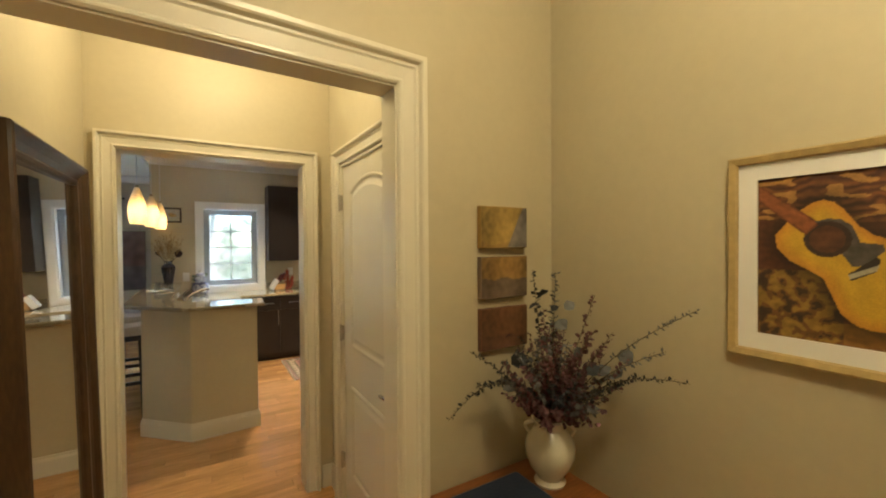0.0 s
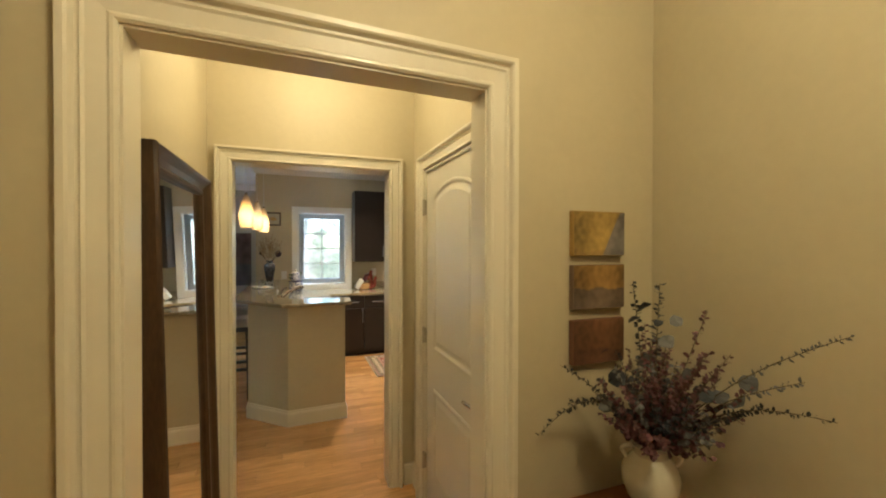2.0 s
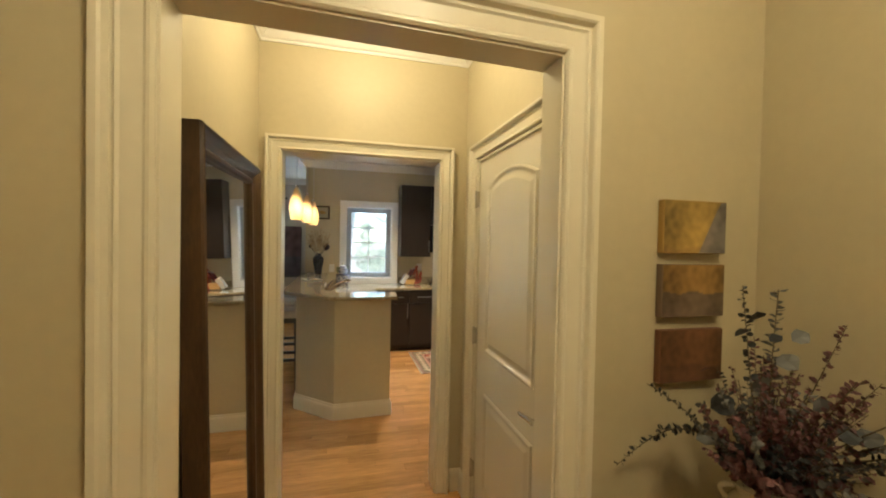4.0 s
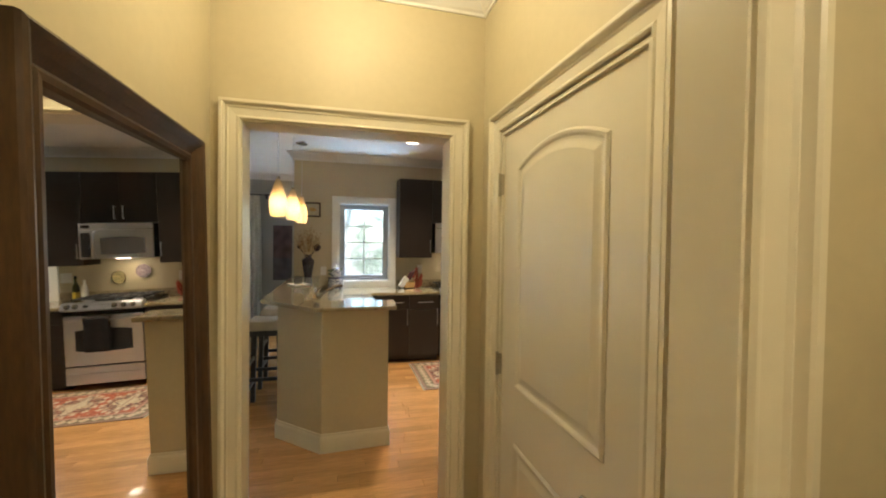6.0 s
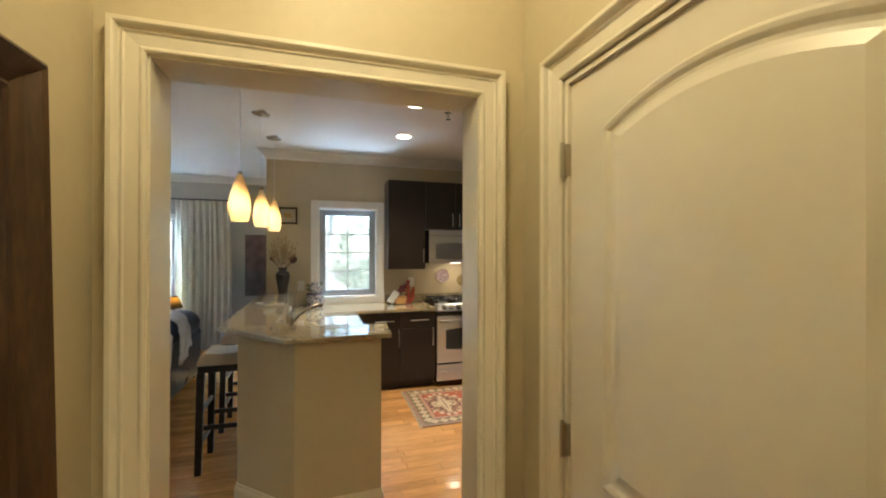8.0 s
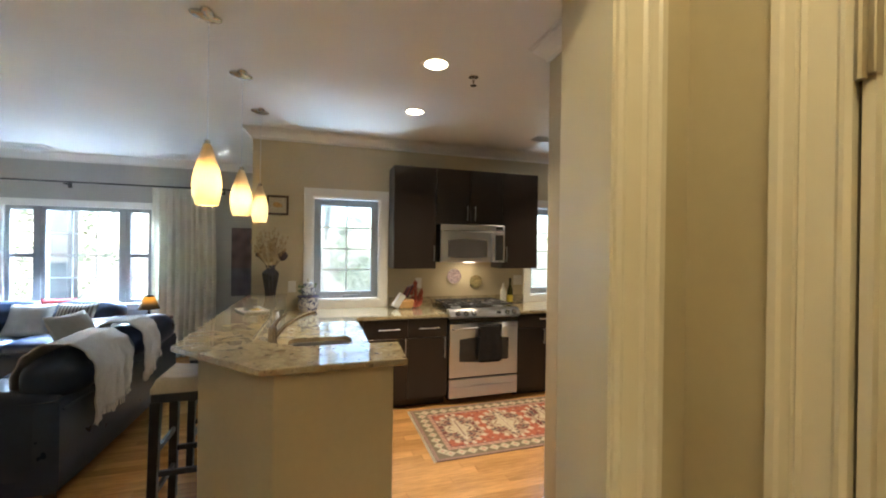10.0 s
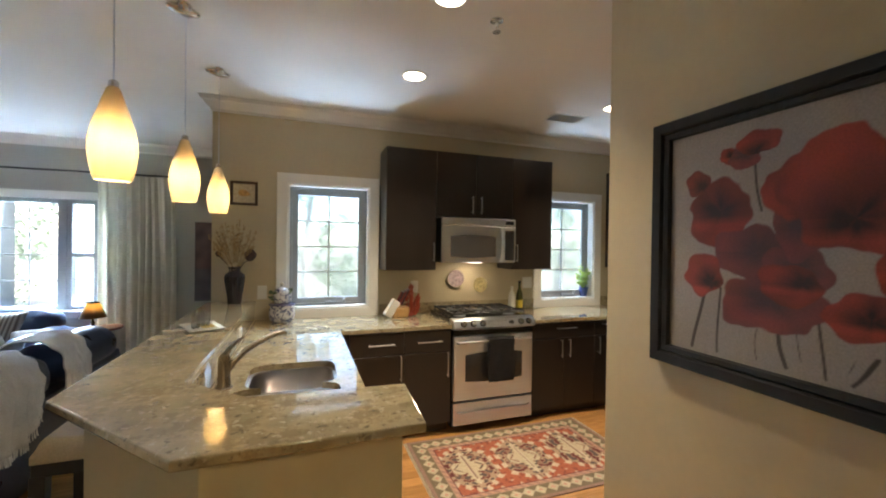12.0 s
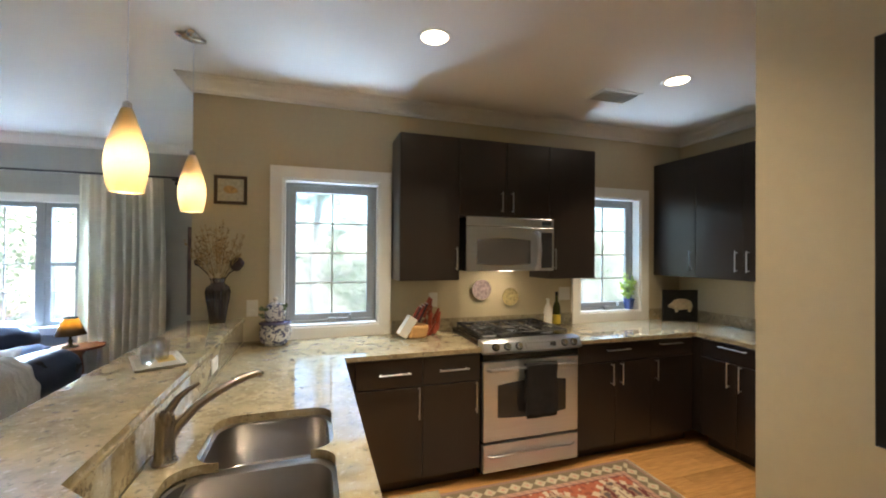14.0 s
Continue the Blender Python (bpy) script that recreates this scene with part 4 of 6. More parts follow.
part("tap_base", lathe(bmesh.new(), [(0.034, 0), (0.036, 0.006), (0.029, 0.014), (0.026, 0.06), (0.027, 0.11), (0.025, 0.14), (0.014, 0.158)], 20), BRONZE, tap, smooth=True)
part("spout", tube(bmesh.new(), [(0.005, 0.0, 0.06), (0.03, 0.015, 0.105), (0.075, 0.045, 0.15), (0.13, 0.085, 0.18), (0.185, 0.125, 0.20), (0.22, 0.15, 0.205)], 0.017, 14, taper=0.013), BRONZE, tap, smooth=True)
part("spray_head", tube(bmesh.new(), [(0.165, 0.11, 0.194), (0.20, 0.135, 0.203), (0.235, 0.16, 0.205), (0.245, 0.167, 0.196)], 0.016, 14, taper=0.013), BRONZE, tap, smooth=True)
part("lever", tube(bmesh.new(), [(0, 0, 0.12), (0.008, 0.005, 0.155), (0.026, 0.016, 0.185), (0.05, 0.03, 0.205), (0.078, 0.045, 0.22)], 0.017, 12, taper=0.006), BRONZE, tap, smooth=True)

# ---- range ----
rg = thing("gas_range", (1.918, 5.765, 0), "stainless steel gas range with a black towel on its handle", "range")
hw = 0.379
part("range_body", boxes([(-hw, hw, 0.02, 0.60, 0.05, 0.905)]), BLACK, rg)
door = part("oven_door", box(-hw + 0.004, hw - 0.004, -0.018, 0.018, 0.275, 0.815, bevel=0.006), STEEL, rg)
bm = bmesh.new()
pts = [(-0.27, 0.435), (-0.27, 0.655)] + [(-0.27 + 0.54 * k / 10, 0.655 + 0.02 * (1 - (2 * k / 10 - 1) ** 2)) for k in range(1, 10)] + [(0.27, 0.655), (0.27, 0.435)] + [(0.27 - 0.54 * k / 10, 0.435 - 0.015 * (1 - (2 * k / 10 - 1) ** 2)) for k in range(1, 10)]
a, b = [bm.verts.new((x, -0.020, z)) for x, z in pts], [bm.verts.new((x, -0.010, z)) for x, z in pts]
bm.faces.new(a)
for i in range(len(pts)):
    bm.faces.new((a[i], a[(i + 1) % len(pts)], b[(i + 1) % len(pts)], b[i]))
part("oven_window", bm, BLACKGLASS, door)
part("oven_handle", tube(bmesh.new(), [(-0.345, -0.02, 0.762), (-0.335, -0.05, 0.766), (-0.2, -0.06, 0.772), (0, -0.063, 0.774), (0.2, -0.06, 0.772), (0.335, -0.05, 0.766), (0.345, -0.02, 0.762)], 0.012, 12), STEEL, door, smooth=True)
dr = part("drawer_front", box(-hw + 0.004, hw - 0.004, -0.018, 0.018, 0.07, 0.258, bevel=0.006), STEEL, rg)
part("drawer_handle", tube(bmesh.new(), [(-0.34, -0.018, 0.183), (-0.31, -0.034, 0.178), (-0.1, -0.042, 0.186), (0.1, -0.042, 0.186), (0.31, -0.034, 0.178), (0.34, -0.018, 0.183)], 0.009, 10), STEEL, dr, smooth=True)
part("vent_strip", box(-hw + 0.002, hw - 0.002, -0.012, 0.02, 0.822, 0.872), BLACK, rg)
bm = bmesh.new()
cs = [(-0.030, 0.873), (-0.052, 0.892), (-0.022, 0.947), (0.012, 0.957), (0.060, 0.957), (0.060, 0.873)]
n = 14
rings = []
for k in range(n + 1):
    x = -hw - 0.004 + (2 * hw + 0.008) * k / n
    bow = 0.022 * (1 - (2 * k / n - 1) ** 2)
    rings.append([bm.verts.new((x, y - (bow if y < 0.03 else 0), z)) for y, z in cs])
for r1, r2 in zip(rings, rings[1:]):
    for j in range(len(cs)):
        bm.faces.new((r1[j], r1[(j + 1) % len(cs)], r2[(j + 1) % len(cs)], r2[j]))
bm.faces.new(rings[0])
bm.faces.new(rings[-1])
panel = part("control_panel", bm, STEEL, rg, smooth=True)
for kx in (-0.30, -0.215, 0.235, 0.315, -0.13):
    bow = 0.022 * (1 - (kx / hw) ** 2)
    base = Vector((kx, -0.036 - bow, 0.921))
    d = Vector((0, -0.87, 0.48))
    bm = tube(bmesh.new(), [base + d * 0.006, base + d * 0.026], 0.022, 20, taper=0.018)
    tube(bm, [base + d * 0.026, base + d * 0.029], 0.014, 14)
    kb = part("knob", bm, CHROME, panel, smooth=True)
    part("knob_ring", tube(bmesh.new(), [base - d * 0.004, base + d * 0.008], 0.027, 20, taper=0.026), BLACK, kb, smooth=True)
bm = box(-0.10, 0.14, -0.0015, 0.001, -0.016, 0.016, bevel=0.006)
bmesh.ops.rotate(bm, verts=bm.verts, matrix=Matrix.Rotation(radians(-29), 3, "X"), cent=(0, 0, 0))
bmesh.ops.translate(bm, verts=bm.verts, vec=(0.02, -0.0545, 0.921))
part("display", bm, BLACKGLASS, panel)
ck = part("cooktop", box(-hw - 0.004, hw + 0.004, 0.055, 0.605, 0.906, 0.945, bevel=0.006), BLACK, rg)
part("cooktop_well", box(-hw + 0.03, hw - 0.03, 0.085, 0.575, 0.9455, 0.948), BLACK, rg)
for bx_, by_ in ((-0.24, 0.20), (-0.24, 0.46), (0.24, 0.20), (0.24, 0.46), (0.0, 0.33)):
    bn = part("burner", lathe(bmesh.new(), [(0.055, 0), (0.055, 0.006), (0.038, 0.010), (0.038, 0.018), (0.030, 0.021), (0.001, 0.022)], 24, at=(bx_, by_, 0.948)), STEEL, rg, smooth=True)
    part("burner_cap", lathe(bmesh.new(), [(0.034, 0.0), (0.034, 0.007), (0.028, 0.010), (0.001, 0.010)], 24, at=(bx_, by_, 0.9695)), IRON, bn, smooth=True)
for gx in (-0.235, 0.0, 0.235):
    bm = bmesh.new()
    w2 = 0.112
    z = 0.982
    for a in (-w2, w2):
        tube(bm, [(gx + a, 0.09, z), (gx + a, 0.57, z)], 0.0100, 6)
    for yy in (0.09, 0.33, 0.57):
        tube(bm, [(gx - w2, yy, z), (gx + w2, yy, z)], 0.008, 6)
    for yy in (0.20, 0.46):
        for k in range(4):
            ang = radians(45 + 90 * k)
            tube(bm, [(gx + 0.02 * math.cos(ang), yy + 0.02 * math.sin(ang), z + 0.004), (gx + 0.105 * math.cos(ang), yy + 0.105 * math.sin(ang), z)], 0.0075, 6)
    for a in (-w2, w2):
        for yy in (0.09, 0.33, 0.57):
            tube(bm, [(gx + a, yy, z), (gx + a, yy, 0.948)], 0.006, 6)
    part("grate", bm, IRON, rg, smooth=True)
towel = thing("tea_towel", (1.955, 5.70, 0.775), "black tea towel folded over the steel oven handle", "towel")
bm = bmesh.new()
n, m = 16, 22
vs = []
for j in range(m + 1):
    row = []
    f = j / m
    for i in range(n + 1):
        u = i / n - 0.5
        if f < 0.40:
            y, z = 0.016, -0.25 + 0.26 * f / 0.40
        elif f < 0.5:
            a = (f - 0.40) / 0.1 * math.pi
            y, z = 0.016 * math.cos(a), 0.012 + 0.014 * math.sin(a)
        else:
            y, z = -0.016, 0.01 - 0.355 * (f - 0.5) / 0.5
        wave = 0.004 * math.sin(u * 14 + 1) * min(1, abs(z) * 6)
        row.append(bm.verts.new((u * 0.245 + 0.006 * math.sin(z * 20) * (1 if u > 0 else -1), y + wave * (1 if y < 0 else 0.3), z)))
    vs.append(row)
for j in range(m):
    for i in range(n):
        bm.faces.new((vs[j][i], vs[j][i + 1], vs[j + 1][i + 1], vs[j + 1][i]))
tw = part("cloth", bm, mat("black_cotton", (0.012, 0.012, 0.014), 0.95, var=0.2, scale=20, bump=0.5, bscale=250), towel, smooth=True)
md = tw.modifiers.new("thick", "SOLIDIFY")
md.thickness = 0.004

# ---- microwave ----
mw = thing("microwave", (1.887, 6.02, 1.42), "stainless steel over-range microwave with a dark oval window", "microwave")
part("microwave_body", box(-0.366, 0.376, 0.02, 0.375, 0, 0.405), BLACK, mw)
mf = part("microwave_front", box(-0.366, 0.376, -0.005, 0.019, 0.0, 0.335, bevel=0.004), STEEL, mw)
part("vent_panel", box(-0.366, 0.376, -0.002, 0.019, 0.339, 0.405, bevel=0.004), STEEL, mw)
bm = bmesh.new()
pts = [(-0.285, 0.055), (-0.285, 0.235)] + [(-0.285 + 0.45 * k / 10, 0.235 + 0.015 * (1 - (2 * k / 10 - 1) ** 2)) for k in range(1, 10)] + [(0.165, 0.235), (0.165, 0.055)] + [(0.165 - 0.45 * k / 10, 0.055 - 0.012 * (1 - (2 * k / 10 - 1) ** 2)) for k in range(1, 10)]
a, b = [bm.verts.new((x, -0.0075, z)) for x, z in pts], [bm.verts.new((x, -0.003, z)) for x, z in pts]
bm.faces.new(a)
for i in range(len(pts)):
    bm.faces.new((a[i], a[(i + 1) % len(pts)], b[(i + 1) % len(pts)], b[i]))
part("window", bm, GREYGLASS, mf)
part("control_strip", box(0.262, 0.358, -0.0085, -0.004, 0.02, 0.30, bevel=0.002), BLACKGLASS, mf)
part("display", box(0.268, 0.352, -0.006, -0.0025, 0.352, 0.388), BLACKGLASS, mw)
part("microwave_handle", tube(bmesh.new(), [(0.218, -0.006, 0.015), (0.218, -0.04, 0.04), (0.222, -0.055, 0.16), (0.218, -0.04, 0.28), (0.218, -0.006, 0.305)], 0.016, 12), STEEL, mf, smooth=True)
part("task_light", box(-0.06, 0.06, 0.08, 0.16, -0.006, -0.001), CANGLOW, mw)


# ---- poppies on the pantry wall ----
pp = thing("framed_picture", (PX, 3.345, 1.178), "large print of red poppies in a wide black frame", "picture")
PW, PH, PF = 0.44, 0.82, 0.062
part("frame", sweep(bmesh.new(), rect(-PW + PF, PW - PF, PF, PH - PF), [(0, 0.010), (0.004, 0.022), (0.018, 0.024), (0.024, 0.018), (0.030, 0.030), (0.058, 0.034), (PF, 0.028), (PF, 0), (0, 0), (0, 0.010)], lambda a, b, h: (-h - 0.002, a, b), closed=True), BLACKFRAME, pp)
# centre, half width and height, brightness, place of the dark heart
POPPIES = [
    (0.254, 0.668, 0.026, 0.025, 0.9, 0.3, 0.0),
    (0.300, 0.655, 0.052, 0.034, 0.35, 0.0, 0.2),
    (0.331, 0.693, 0.056, 0.035, 1.0, -0.1, -0.8),
    (0.159, 0.601, 0.044, 0.044, 0.5, 0.3, -0.3),
    (0.229, 0.500, 0.103, 0.103, 0.75, 0.05, 0.05),
    (0.313, 0.384, 0.100, 0.085, 0.30, 0.2, 0.0),
    (0.430, 0.340, 0.085, 0.060, 0.38, 0.0, 0.0),
    (0.440, 0.480, 0.080, 0.100, 0.28, 0.0, -0.2),
    (0.450, 0.560, 0.095, 0.095, 0.9, 0.5, -0.8),
    (0.545, 0.528, 0.155, 0.145, 1.0, 0.0, -0.42),
    (0.660, 0.350, 0.088, 0.070, 0.95, 0.25, 0.15),
    (0.372, 0.245, 0.122, 0.088, 0.38, 0.0, 0.1),
    (0.415, 0.300, 0.075, 0.055, 0.75, 0.4, 0.1),
    (0.177, 0.312, 0.064, 0.064, 0.95, 0.5, -0.4),
    (0.562, 0.238, 0.073, 0.062, 0.95, 0.15, -0.1),
]
STALKS = [
    (0.181, 0.262, 0.153, 0.080), (0.231, 0.275, 0.234, 0.080), (0.338, 0.170, 0.342, 0.085), (0.394, 0.180, 0.409, 0.085),
    (0.480, 0.290, 0.489, 0.080), (0.558, 0.148, 0.520, 0.086), (0.590, 0.150, 0.540, 0.082), (0.326, 0.650, 0.348, 0.500), (0.440, 0.200, 0.439, 0.110),
]


def poppies(u, v):
    x, y = u + PF, v + PF
    g = 1 + 0.09 * n2(x, y, 4, 1) + 0.05 * n2(x, y, 60, 2) - 0.10 * max(0, 0.25 - y) * 4
    col = Vector((0.31, 0.285, 0.27)) * g
    for i, (a, b, c, d) in enumerate(STALKS):
        p, q = Vector((a, b)), Vector((c, d))
        f = max(0, min(1, (Vector((x, y)) - p).dot(q - p) / (q - p).length_squared))
        off = (Vector((x, y)) - p.lerp(q, f) - Vector((0.006 * math.sin(3 * f + a * 9), 0))).length
        w = 0.0068 - 0.002 * (i % 3)
        if off < w:
            col = col.lerp(Vector((0.05, 0.042, 0.042)), min(1, (w - off) / 0.003))
    for i, (cx, cy, rx, ry, lit, hx, hy) in enumerate(POPPIES):
        dx, dy = (x - cx) / rx, (y - cy) / ry
        if abs(dx) > 1.4 or abs(dy) > 1.4:
            continue
        a = math.atan2(dy, dx)
        r = math.hypot(dx, dy) + 0.24 * n2(x, y, 10, i) + 0.09 * n2(x, y, 32, i) + 0.09 * math.sin(2 * a + i * 2.1) + 0.06 * math.sin(5 * a + i)
        if r >= 1:
            continue
        ex, ey = dx - hx, dy - hy
        d = math.hypot(ex, ey * (1.6 if ey < 0 else 0.9))
        ray = n2(math.atan2(ey, ex) * 1.6, d * 0.5, 1.0, i + 11)
        k = 0.06 + 0.74 * max(0, min(1, (d - 0.22) / 0.75)) + 0.28 * ray + 0.22 * n2(x, y, 9, 20 + i)
        if ey < -0.12 and lit > 0.7:
            k += 0.45 * max(0, 1 - abs(ey + 0.38) / 0.25)
        k *= 1 - 0.45 * max(0, r - 0.72) / 0.28 * (0.5 + n2(x, y, 14, i + 7))
        k = max(0.03, min(0.95, k * (0.22 + 0.78 * lit)))
        haze = Vector((0.060, 0.034, 0.042)) if lit < 0.5 else Vector((0.020, 0.012, 0.014))
        c = Vector((0.34, 0.042, 0.022)) * k + haze
        col = col.lerp(c, min(1, (1 - r) / 0.05))
    return col


art("print", 2 * PW - 2 * PF + 0.004, PH - 2 * PF + 0.004, 0.0036, poppies, lambda u, v: (-0.010, PW - PF + 0.002 - u, PF - 0.002 + v), PAINT, pp)

# ---- small framed picture, vase and dishes on the bar ----
sp = thing("framed_picture", (-0.11, 6.4, 1.985), "small square shell picture in a dark brown frame", "picture")
part("frame", sweep(bmesh.new(), rect(-0.082, 0.082, -0.078, 0.078), [(0, 0.008), (0.003, 0.016), (0.016, 0.020), (0.022, 0.015), (0.022, 0), (0, 0), (0, 0.008)], lambda a, b, h: (a, -h - 0.001, b), closed=True), FRAMEWOOD, sp)


def shell(u, v):
    x, y = (u - 0.082) / 0.045, (v - 0.078) / 0.030
    g = 0.9 + 0.2 * n2(u, v, 50, 3)
    if (x * x + (y + 0.25 * x) ** 2) < 1 and y > -0.8 + abs(x) * 0.3:
        return [c * (g + 0.12 * math.sin(8 * math.atan2(y + 0.9, x))) for c in (0.50, 0.30, 0.11)]
    return [c * g for c in (0.50, 0.44, 0.32)]


art("print", 0.166, 0.158, 0.003, shell, lambda u, v: (u - 0.083, -0.006, v - 0.079), PAINT, sp)

VASEGLAZE = mat("dark_glass_vase", (0.020, 0.011, 0.011), 0.16, var=0.3, scale=12, coat=0.5)
bv = thing("ribbed_vase", (-0.155, 6.26, 1.081), "dark brown ribbed glass vase with dried grasses on the bar top", "vase")
bm = lathe(bmesh.new(), [(0.044, 0), (0.046, 0.004), (0.052, 0.06), (0.066, 0.15), (0.073, 0.205), (0.066, 0.235), (0.046, 0.255), (0.040, 0.268), (0.048, 0.29), (0.052, 0.298), (0.046, 0.296), (0.036, 0.27)], 64)
for v in bm.verts:
    a = math.atan2(v.co.y, v.co.x)
    if v.co.z < 0.25:
        s = 1 + 0.06 * math.cos(16 * a)
        v.co.x, v.co.y = v.co.x * s, v.co.y * s
part("vase_body", bm, VASEGLAZE, bv, smooth=True)
GRASS = mat("dried_grass", (0.30, 0.20, 0.09), 0.9, var=0.25, scale=20, island=0.35)
POD = mat("dark_seed_pod", (0.035, 0.014, 0.012), 0.7, var=0.3, scale=20)
SHELLW = mat("pale_dried_petal", (0.60, 0.50, 0.34), 0.7, var=0.1, scale=20)
dg = tagged(new("dried_grasses"), "dried tan grasses and dark seed pods in a ribbed vase", "dried flowers")
dg.location = (-0.155, 6.26, 1.34)
rng = random.Random(11)
bm, fl = bmesh.new(), bmesh.new()
for k in range(46):
    a = rng.uniform(-1, 1)
    e = Vector((a * 0.17, rng.uniform(-0.13, 0.10), rng.uniform(0.20, 0.42) * (1 - 0.25 * a * a)))
    pts = arc((a * 0.02, 0, 0), e, 0.01, 6)
    tube(bm, pts, 0.0016, 4, taper=0.0007)
    for j in range(16):
        p = pts[3].lerp(pts[6], rng.random())
        leaf(fl, p, Vector((rng.uniform(-1, 1), rng.uniform(-1, 1), rng.uniform(0, 1.4))), rng.uniform(0.012, 0.026), 0.35, rng)
part("dry_stem", bm, GRASS, dg, kind="stuff")
part("plume", fl, GRASS, dg, kind="stuff")
for px, pz, r, sx in ((0.115, 0.13, 0.046, 0.95), (-0.115, 0.14, 0.022, 1.0)):
    bm = bmesh.new()
    bmesh.ops.create_icosphere(bm, subdivisions=3, radius=r)
    for v in bm.verts:
        s = 1 + 0.22 * noise.noise(v.co * 45)
        v.co = Vector((v.co.x * s * sx + px, v.co.y * s * 0.5 - 0.02, v.co.z * s + pz))
    tube(bm, [(0.01, 0, -0.02), (px * 0.6, -0.01, pz * 0.55), (px, -0.02, pz - r * 0.6)], 0.004, 6)
    part("seed_pod", bm, POD, dg, smooth=True)
bm = bmesh.new()
for k in range(5):
    leaf(bm, Vector((-0.01 + 0.008 * k - 0.016, -0.03, -0.005)), Vector((0.12 * (k - 2), -0.1, 1)), 0.085, 0.4, rng)
part("pale_petal", bm, SHELLW, dg)

tray = thing("serving_tray", (-0.175, 5.27, 1.081), "small rectangular metal tray with a yellow card on the granite bar", "tray", rz=24)
bm = boxes([(-0.075, 0.075, -0.12, 0.12, 0.0, 0.004)])
sweep(bm, [(-0.075, -0.12), (-0.075, 0.12), (0.075, 0.12), (0.075, -0.12)], [(0, 0.0), (0.012, 0.012), (0.014, 0.012), (0.004, 0.0), (0, 0.0)], lambda a, b, h: (a, b, h + 0.001), closed=True)
part("tray_plate", bm, mat("pale_tray", (0.46, 0.44, 0.38), 0.28, var=0.1, scale=20), tray)
part("card", box(0.0, 0.065, -0.02, 0.09, 0.0045, 0.006), mat("yellow_card", (0.55, 0.40, 0.10), 0.7), tray)
for k, (gx, gy) in enumerate(((-0.03, -0.02), (0.01, 0.03), (-0.02, 0.06))):
    gl = thing("tumbler", (-0.175 + gx, 5.27 + gy, 1.0865), "small clear glass tumbler on the metal tray", "glass", "glasses on the bar tray")
    part("glass_body", lathe(bmesh.new(), [(0.001, 0), (0.020, 0), (0.026, 0.073 + 0.008 * k), (0.0245, 0.073 + 0.008 * k), (0.0185, 0.006), (0.001, 0.006)], 24), CLEAR, gl, smooth=True)

# ---- things on the worktop ----
BLUEWHITE = mat("white_glazed_ceramic", (0.62, 0.64, 0.68), 0.15, var=0.05, scale=10, coat=0.5)
n_, l_ = BLUEWHITE.node_tree.nodes, BLUEWHITE.node_tree.links
t_, r_, x_ = n_.new("ShaderNodeTexNoise"), n_.new("ShaderNodeMapRange"), n_.new("ShaderNodeMix")
t_.inputs["Scale"].default_value, t_.inputs["Detail"].default_value, t_.inputs["Distortion"].default_value = 28, 3, 1.5
r_.inputs["From Min"].default_value, r_.inputs["From Max"].default_value = 0.50, 0.56
x_.data_type = "RGBA"
tc_ = n_.new("ShaderNodeTexCoord")
l_.new(tc_.outputs["Object"], t_.inputs["Vector"])
l_.new(t_.outputs["Fac"], r_.inputs["Value"])
l_.new(r_.outputs["Result"], x_.inputs["Factor"])
l_.new(n_["Principled BSDF"].inputs["Base Color"].links[0].from_socket, x_.inputs["A"])
x_.inputs["B"].default_value = (0.10, 0.11, 0.21, 1)
l_.new(x_.outputs["Result"], n_["Principled BSDF"].inputs["Base Color"])
jar = thing("ceramic_jar", (0.20, 6.26, 0.915), "round blue-and-white floral jar with a narrower patterned pot stacked on top", "jar")
part("jar_body", lathe(bmesh.new(), [(0.070, 0), (0.078, 0.006), (0.096, 0.03), (0.103, 0.07), (0.100, 0.11), (0.090, 0.135), (0.088, 0.142)], 40), BLUEWHITE, jar, smooth=True)
part("jar_rim", lathe(bmesh.new(), [(0.088, 0.142), (0.104, 0.145), (0.105, 0.155), (0.09, 0.160), (0.02, 0.161)], 40), mat("blue_rim_glaze", (0.12, 0.12, 0.22), 0.2), jar, smooth=True)
pot = part("upper_pot", lathe(bmesh.new(), [(0.050, 0.161), (0.062, 0.166), (0.072, 0.20), (0.070, 0.245), (0.052, 0.275), (0.030, 0.288), (0.012, 0.292)], 36), BLUEWHITE, jar, smooth=True)
part("lid_knob", lathe(bmesh.new(), [(0.012, 0.290), (0.008, 0.298), (0.017, 0.312), (0.012, 0.325), (0.001, 0.328)], 20), CERAMIC, pot, smooth=True)
rng = random.Random(3)
for (gx, gz, s) in ((-0.07, 0.24, 0.04), (0.075, 0.26, 0.035), (-0.085, 0.20, 0.03)):
    bm = bmesh.new()
    for k in range(5):
        leaf(bm, Vector((gx, -0.05, gz)), Vector((rng.uniform(-1, 1), -0.3, rng.uniform(-0.3, 1))), s, 0.6, rng)
    part("ceramic_leaf", bm, mat("green_glaze", (0.09, 0.13, 0.06), 0.3), pot)

